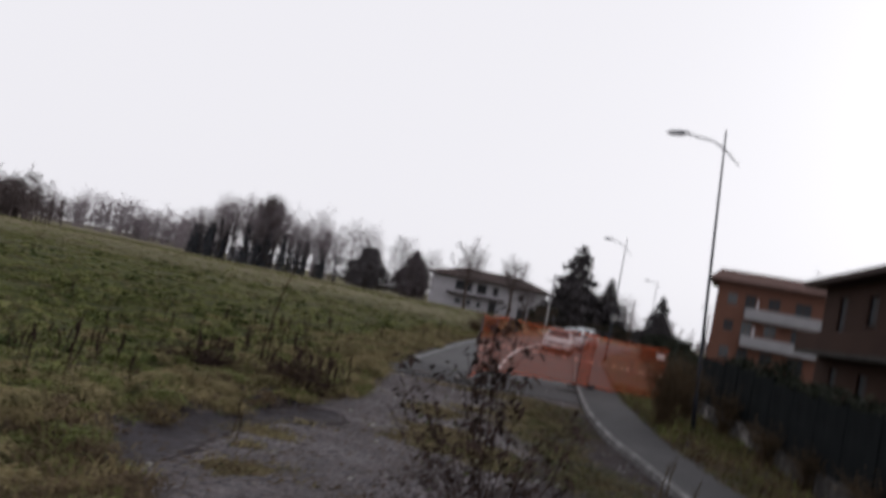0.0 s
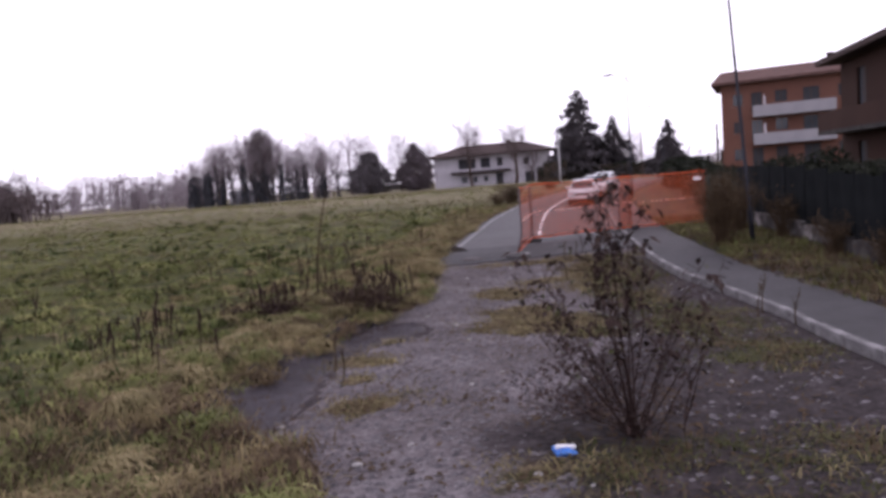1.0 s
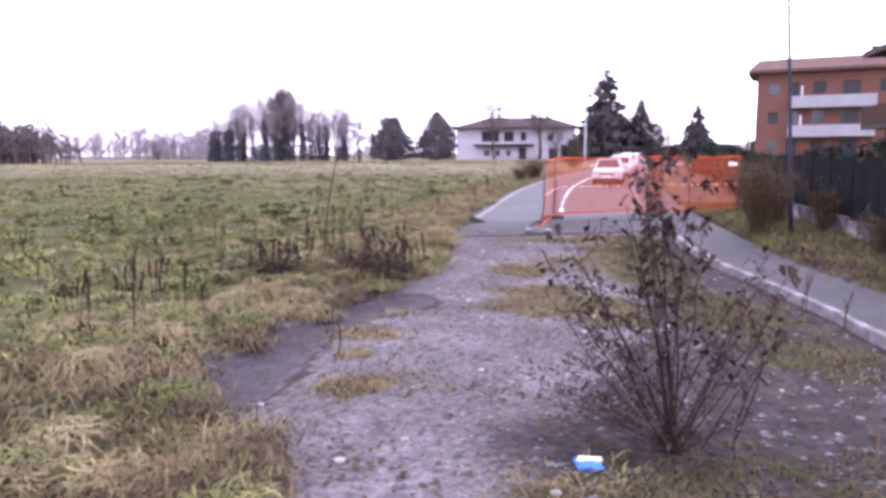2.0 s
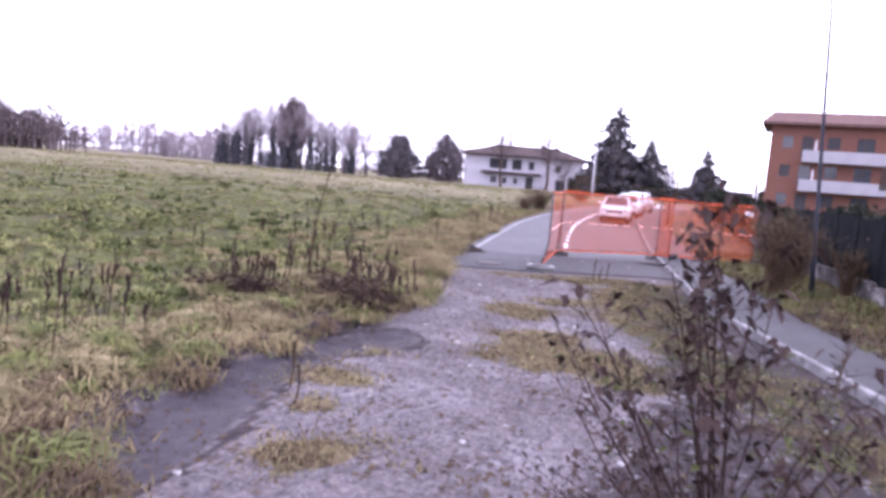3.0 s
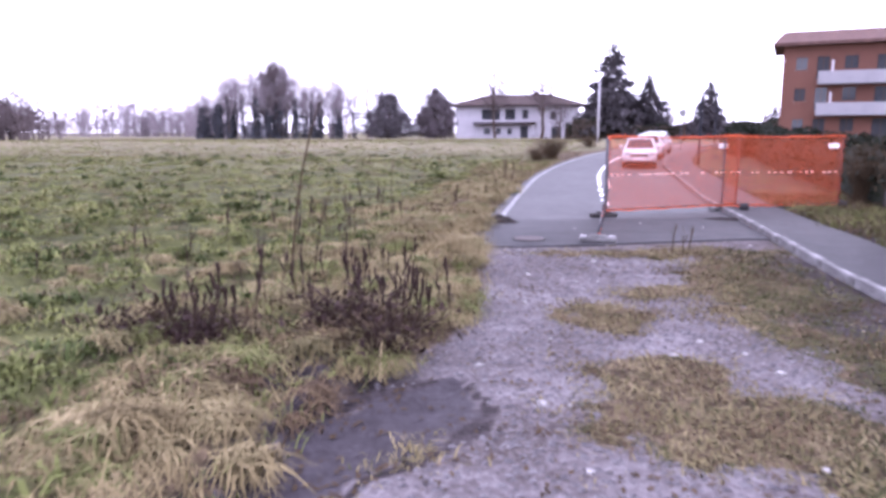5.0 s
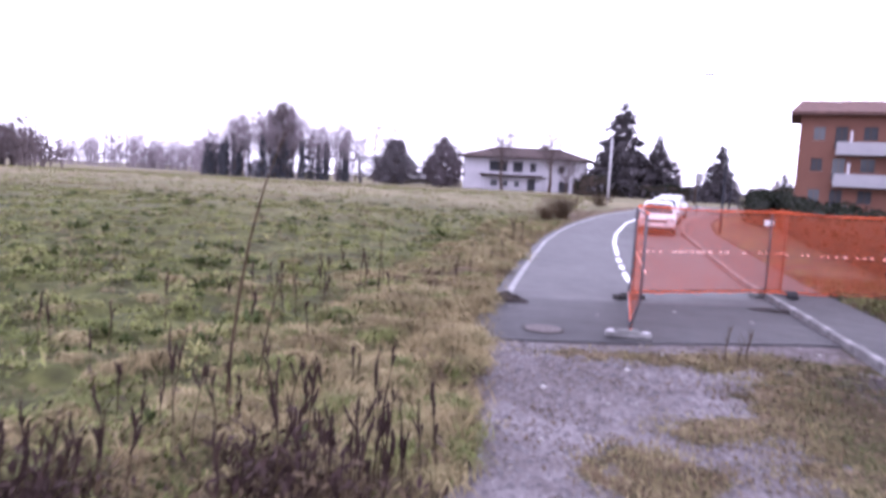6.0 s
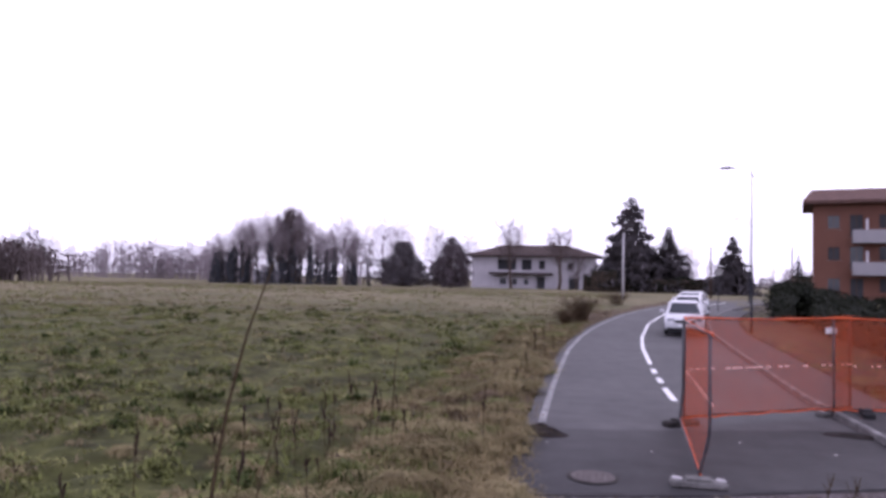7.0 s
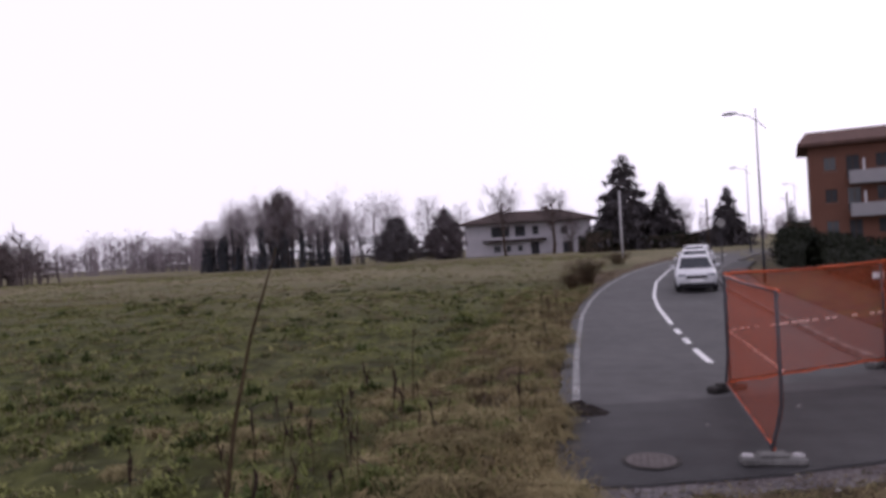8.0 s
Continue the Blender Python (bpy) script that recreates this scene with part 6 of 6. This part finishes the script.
def dry_weed(seed, h, heads):
    """A withered dock stalk with seed spikes; at the origin."""
    rng = np.random.default_rng(seed)
    ob = thing("dry_weed", "withered brown weed stalk with dark seed spikes", "weed", group="withered weeds")
    lean = rng.normal(size=2) * 0.08
    pts = [(lean[0] * h * u * u, lean[1] * h * u * u, h * u) for u in (0, 0.35, 0.7, 1.0)]
    part("stem", Shape().tube(pts, [0.008, 0.007, 0.005, 0.003], 5, cap=False), M_WEED, ob)
    for k in range(heads):
        u = 1.0 if k == 0 else rng.uniform(0.5, 0.9)
        base = Vector(pts[-1]) if k == 0 else Vector((lean[0] * h * u * u, lean[1] * h * u * u, h * u))
        d = Vector((rng.normal() * 0.16, rng.normal() * 0.16, 1)).normalized()
        ln = h * rng.uniform(0.18, 0.3)
        spike = Shape()
        c0 = base - d * ln * (0.7 if k == 0 else 0)
        spike.tube([c0 + d * ln * q / 8 for q in range(9)], [0.003 + 0.0085 * math.sin(math.pi * (0.1 + 0.85 * q / 8)) * rng.uniform(0.55, 1.4) for q in range(9)], 5)
        spike.v = [tuple(Vector(p) + Vector(rng.normal(size=3)) * 0.004) for p in spike.v]
        part("seed_head", spike, M_SEED, ob, "dark brown seed spike")
    for k in range(3):
        a, u = rng.uniform(0, 6.28), rng.uniform(0.1, 0.6)
        p = Vector((lean[0] * h * u * u, lean[1] * h * u * u, h * u))
        o = Vector((math.cos(a), math.sin(a), -0.5)) * rng.uniform(0.08, 0.16)
        sd = Vector((-math.sin(a), math.cos(a), 0.2)) * 0.018
        leaf = Shape()
        leaf.v = [tuple(q) for q in (p, p + o * 0.5 + sd, p + o, p + o * 0.5 - sd)]
        leaf.f = [(0, 1, 2, 3)]
        part("withered_leaf", leaf, M_LEAF_DRY, ob)
    return ob


WEEDS = [dry_weed(300 + k, h, n) for k, (h, n) in enumerate(((0.66, 5), (0.85, 4), (0.55, 6), (1.0, 5), (0.75, 3)))]
spots = []
rng_w = np.random.default_rng(21)
for cx, cy, sx, sy, n in ((-5.1, 13.6, 0.4, 0.35, 30), (-6.9, 12.7, 0.4, 0.25, 18), (-5.9, 14.2, 0.8, 0.5, 16), (-6.2, 15.7, 0.6, 0.8, 10), (-4.9, 14.8, 0.3, 0.4, 5), (-7.2, 8.4, 0.5, 0.4, 8), (-6.0, 8.3, 0.3, 0.4, 4),
                          (-8.0, 10.4, 0.35, 0.3, 9), (-7.6, 21.5, 0.8, 1.8, 20), (-8.2, 19.0, 1.1, 1.6, 12), (-9.5, 16.0, 1.6, 1.6, 10), (-7.0, 33.0, 0.5, 3.0, 12), (-10.0, 10.5, 1.5, 1.0, 8)):
    for _ in range(n):
        spots.append((float(rng_w.normal(cx, sx)), float(rng_w.normal(cy, sy))))
for k, (x, y) in enumerate(spots):
    if x > left_edge(y) - 0.1:
        x = left_edge(y) - 0.15
    s = float(rng_w.uniform(0.45, 1.0))
    m = pose(x, y, sheet_z(x, y) - 0.01, float(rng_w.normal(0, 4)), float(rng_w.normal(0, 4)), float(rng_w.uniform(0, 360)))
    if k < len(WEEDS):
        WEEDS[k].matrix_world = m
    else:
        copy_thing(WEEDS[k % len(WEEDS)], m).scale = (s, s, s)

rng_b = np.random.default_rng(33)
for k in range(27):
    near = k < 17
    x, y = float(rng_b.normal(-5.2 if near else -6.7, 0.5 if near else 0.6)), float(rng_b.normal(13.3 if near else 12.75, 0.42 if near else 0.28))
    x = min(x, left_edge(y) - 0.12)
    brush(x, y, float(rng_b.uniform(0.14, 0.5 if near else 0.4)), float(rng_b.uniform(0.12, 0.3)), 7, 140 + k, M_SEED if k % 3 else M_WEED, "ragged dark brown dead weeds beside the track", 30, 0.38, 0.058)
brush(-6.4, 48.0, 1.35, 1.3, 120, 44, M_BRUSH, "dark brown shrub at the roadside", 900)
brush(-6.9, 45.0, 0.8, 0.8, 70, 45, M_BRUSH, "low brown scrub at the roadside", 500)
brush(-4.9, 66.0, 0.8, 1.5, 80, 48, M_BRUSH, "brown scrub at the bend of the road", 500)


def twiggy_bush(x, y):
    """The sparse spreading shrub with withered leaves beside the track."""
    rng = np.random.default_rng(61)
    ob = thing("bush", "sparse spreading bush with withered dark leaves on the track", "bush", pose(x, y, sheet_z(x, y)))
    crown, middle, low = [], [], []

    def bough(root, top, r0, sides, reach, bag, fine=3):
        """One bowed stem with forked side twigs; leaf places go into the bag."""
        root, top = Vector(root), Vector(top)
        bow = Vector(((top.x - root.x) * rng.uniform(-0.15, 0.12), (top.y - root.y) * 0.05, 0.0)) + Vector(rng.normal(size=3)) * 0.05
        pts = [root, root.lerp(top, 0.3) + bow * 0.8, root.lerp(top, 0.55) + bow, root.lerp(top, 0.8) + bow * 0.6 + Vector(rng.normal(size=3)) * 0.02, top]
        sh = Shape().tube(pts, [r0, r0 * 0.85, r0 * 0.65, r0 * 0.45, 0.002], 6, cap=False)
        ahead = (top - root).normalized()
        for k in range(sides):
            u = 0.28 + 0.68 * (k + rng.uniform(0, 0.8)) / sides
            i = min(int(u * 4), 3)
            q = pts[i].lerp(pts[i + 1], u * 4 - i)
            a = rng.uniform(0, 6.28)
            d = (Vector((math.cos(a), math.sin(a), 0.0)) + ahead * 0.75 + Vector((0, 0, 0.15))).normalized()
            ln = reach * (1.15 - 0.6 * u) * rng.uniform(0.6, 1.2)
            m, e = q + d * ln * 0.5 + Vector(rng.normal(size=3)) * 0.015, q + d * ln + Vector((0, 0, rng.normal() * 0.04))
            sh.tube([q, m, e], [r0 * 0.42, r0 * 0.32, 0.0016], 4, cap=False)
            bag += [m, e, e]
            for _ in range(fine):
                g = m.lerp(e, rng.uniform(-0.5, 0.9))
                f = g + Vector((rng.normal() * 0.07, rng.normal() * 0.07, rng.uniform(0.0, 0.12)))
                sh.tube([g, f], [0.0026, 0.0013], 3, cap=False)
                bag.append(f)
        bag += [pts[3], top, top]
        part("stem", sh, M_SEED, ob)

    def fan(count, dx, dy, h0, h1, r0, sides, reach, bag, fine=3):
        for _ in range(count):
            bough((rng.normal() * 0.05, rng.normal() * 0.05, 0), (rng.uniform(*dx), rng.uniform(-dy, dy), rng.uniform(h0, h1)), r0 * rng.uniform(0.8, 1.15), sides, reach, bag, fine)

    fan(7, (-0.42, 0.26), 0.3, 1.6, 2.16, 0.0085, 9, 0.24, crown, 3)
    fan(8, (-1.02, -0.25), 0.5, 0.95, 1.7, 0.0068, 6, 0.27, middle, 3)
    fan(6, (0.15, 0.8), 0.45, 0.8, 1.45, 0.007, 6, 0.24, middle, 3)
    fan(11, (-1.12, -0.3), 0.5, 0.3, 0.9, 0.0045, 6, 0.22, low, 4)
    fan(9, (-0.55, 0.5), 0.6, 0.2, 0.6, 0.004, 5, 0.18, low, 4)
    # a shoot of its own beside the foot
    bough((0.38, 0.06, 0), (0.70, 0.1, 0.86), 0.009, 3, 0.14, middle, 1)
    bough((0.40, 0.06, 0.1), (0.54, 0.02, 0.84), 0.006, 3, 0.12, middle, 1)

    def leaf_set(n, pool, size, drop, near):
        sh = Shape()
        for _ in range(n):
            c = pool[rng.integers(len(pool))] + Vector(rng.normal(size=3)) * near
            a = rng.uniform(0, 6.28)
            ln = size * rng.uniform(0.6, 1.4)
            d = Vector((math.cos(a), math.sin(a), -drop * rng.uniform(0.3, 1.5))).normalized() * ln
            w = Vector((-math.sin(a), math.cos(a), rng.normal() * 0.4)).normalized() * ln * 0.25
            lift = Vector((0, 0, ln * 0.12))
            sh.face(c, c + d * 0.35 + w + lift, c + d * 0.72 + w * 0.7 + lift * 0.5, c + d)
            sh.face(c, c + d, c + d * 0.72 - w * 0.7 + lift * 0.5, c + d * 0.35 - w + lift)
        return sh

    tagged(part("leaves", leaf_set(270, crown, 0.09, 0.9, 0.03), M_LEAF_DRY, ob, "withered dark drooping leaves"), kind="stuff")
    tagged(part("leaves", leaf_set(260, middle, 0.078, 0.8, 0.03), M_LEAF_DRY, ob, "withered dark leaves on the side twigs"), kind="stuff")
    tagged(part("leaves", leaf_set(620, low, 0.05, 0.5, 0.05), M_LEAF_DRY, ob, "small dead leaves caught at the foot"), kind="stuff")
    tagged(part("leaves", leaf_set(120, crown[:len(crown) * 2 // 3] + middle, 0.06, 0.4, 0.05), M_LEAF_GREEN, ob, "dull green leaves"), kind="stuff")
    return ob


twiggy_bush(-0.58, 6.27)


def sapling(x, y, h, dx, seed, label):
    rng = np.random.default_rng(seed)
    ob = thing("sapling", label, "sapling", pose(x, y, sheet_z(x, y)))
    pts = [Vector((dx * u * u, 0.05 * math.sin(u * 5), h * u)) for u in (0, 0.2, 0.4, 0.6, 0.8, 1.0)]
    part("stem", Shape().tube(pts, [0.024, 0.021, 0.018, 0.015, 0.011, 0.005] if h > 2 else [0.012, 0.011, 0.009, 0.008, 0.006, 0.003], 6, cap=False), M_WEED, ob)
    for k in range(8):
        u = rng.uniform(0.3, 0.95)
        i = min(int(u * 5), 4)
        p = pts[i].lerp(pts[i + 1], u * 5 - i)
        a = rng.uniform(0, 6.28)
        part("twig", Shape().tube([p, p + Vector((math.cos(a) * 0.07, math.sin(a) * 0.07, 0.16)) * rng.uniform(0.4, 1.2)], [0.006, 0.002], 3, cap=False), M_WEED, ob)
    return ob


sapling(-7.3, 15.7, 2.85, 0.62, 71, "thin leafless sapling standing at the field's edge")
sapling(-7.05, 15.9, 1.5, 0.35, 72, "short thin leafless shoot beside the sapling")
sapling(-8.0, 22.6, 1.3, 0.1, 73, "thin dead stalk on the verge")
for k, (x, y, h) in enumerate(((-1.75, 19.6, 0.55), (-1.45, 19.7, 0.5), (-1.6, 19.4, 0.35), (1.75, 12.6, 0.7), (1.6, 12.2, 0.55), (2.0, 11.6, 0.6), (-4.3, 8.9, 0.5), (-4.0, 8.4, 0.45))):
    sapling(x, y, h, 0.06, 80 + k, "thin dry stalk growing from the gravel")


def manhole(x, y):
    ob = thing("manhole_cover", "round rusty manhole cover in the asphalt", "manhole cover", pose(x, y, land(y) + 0.002))
    part("ring", Shape().lathe([(0.345, 0.0), (0.345, 0.008), (0.30, 0.008), (0.30, 0.002)], 28), M_CONCRETE_DARK, ob)
    lid = Shape().lathe([(0.29, 0.0), (0.29, 0.011), (0.0, 0.012)], 28)
    for k in range(6):
        for j in range(6):
            px, py = -0.2 + k * 0.08, -0.2 + j * 0.08
            if math.hypot(px, py) < 0.25:
                lid.box(px - 0.022, py - 0.022, 0.011, px + 0.022, py + 0.022, 0.016)
    part("lid", lid, M_RUST, ob, "patterned rusty iron lid")


manhole(-4.4, 20.3)


def heap(x, y, sx, sy, h, seed, label):
    sh = Shape()
    n = 14
    for j in range(n + 1):
        for i in range(n + 1):
            u, w = 2 * i / n - 1, 2 * j / n - 1
            r = min(1.0, math.hypot(u, w))
            z = h * (1 - r ** 1.6) * (1 + 0.7 * noise.noise(Vector((u * 3, w * 3, seed)))) + 0.03 * h * noise.noise(Vector((u * 9, w * 9, seed)))
            sh.v.append((u * sx, w * sy, z - 0.02))
    for j in range(n):
        for i in range(n):
            k = j * (n + 1) + i
            sh.f.append((k, k + 1, k + n + 2, k + n + 1))
    return thing("earth_mound", label, "earth mound", pose(x, y, land(y), 0, 0, -12), shape=sh, material=M_DIRT)


heap(-5.45, 22.65, 0.62, 0.34, 0.16, 4, "small heap of dark dirt at the road's edge")
heap(-0.15, 24.2, 0.75, 0.3, 0.07, 5, "flat dark dirt beside the kerb")


def litter(x, y):
    ob = thing("wrapper", "crumpled blue and white plastic wrapper on the grass", "litter", pose(x, y, sheet_z(x, y) + 0.02, 12, 8, 25))
    body, band = Shape(), Shape()
    for sh, y0, y1 in ((body, -0.06, 0.06),):
        for j in range(6):
            for i in range(7):
                u, w = i / 6, j / 5
                sh.v.append((-0.09 + 0.18 * u, y0 + (y1 - y0) * w, 0.035 * math.sin(math.pi * u) * math.sin(math.pi * w) + 0.012 * noise.noise(Vector((u * 4, w * 4, 2))) + 0.02))
        for j in range(5):
            for i in range(6):
                k = j * 7 + i
                sh.f.append((k, k + 1, k + 8, k + 7))
        base = len(sh.v)
        sh.v += [(p[0], p[1], 0.0) for p in sh.v]
        for j in range(5):
            for i in range(6):
                k = base + j * 7 + i
                sh.f.append((k, k + 7, k + 8, k + 1))
    part("sleeve", body, M_BLUE, ob, "blue glossy plastic")
    part("band", Shape().box(-0.085, -0.012, 0.03, 0.085, 0.02, 0.062, 0.006), M_WHITE, ob, "white printed band")


litter(-1.17, 5.8)


def round_sign(x, y):
    ob = thing("road_sign", "round pale road sign on a thin post", "road sign", pose(x, y, land(y) + 0.1, 0, 0, 8))
    part("post", Shape().tube([(0, 0, -0.2), (0, 0, 2.9)], [0.03, 0.03], 8), M_STEEL, ob)
    disc = Shape().lathe([(0.3, -0.012), (0.3, 0.012)], 24)
    disc.v = [(p[0], p[2] - 0.045, 2.6 + p[1]) for p in disc.v]
    part("disc", disc, M_CONCRETE, ob, "plain grey disc")
    rim = Shape().tube([(0.29 * math.cos(a * math.pi / 12), -0.062, 2.6 + 0.29 * math.sin(a * math.pi / 12)) for a in range(25)], [0.016] * 25, 4)
    part("rim", rim, M_RUST, ob)


round_sign(1.9, 62.0)


def shed(x, y):
    ob = thing("shed", "small white shed among the bare trees", "shed", pose(x, y, land(y) - 0.05, 0, 0, 20))
    part("front_wall", wall_with_openings(5.5, 2.3, 0.2, [(1.2, 0.9, 0.9, 0.8), (3.6, 0.05, 1.0, 1.9)]), M_PLASTER_WHITE, ob)
    part("side_wall", Shape().box(0, 0.2, 0, 0.2, 3.5, 2.3), M_PLASTER_WHITE, ob)
    part("side_wall", Shape().box(5.3, 0.2, 0, 5.5, 3.5, 2.3), M_PLASTER_WHITE, ob)
    part("back_wall", Shape().box(0.2, 3.3, 0, 5.3, 3.5, 2.3), M_PLASTER_WHITE, ob)
    part("roof", hip_roof(5.5, 3.5, 2.4, 0.3, 0.5, run=0.3, thick=0.1), M_BALCONY, ob)
    part("door", Shape().box(3.12, 0.05, 0.05, 4.08, 0.1, 1.94, 0.01), M_WOOD_DARK, ob)


shed(-78.6, 141.6)

build_kerb()
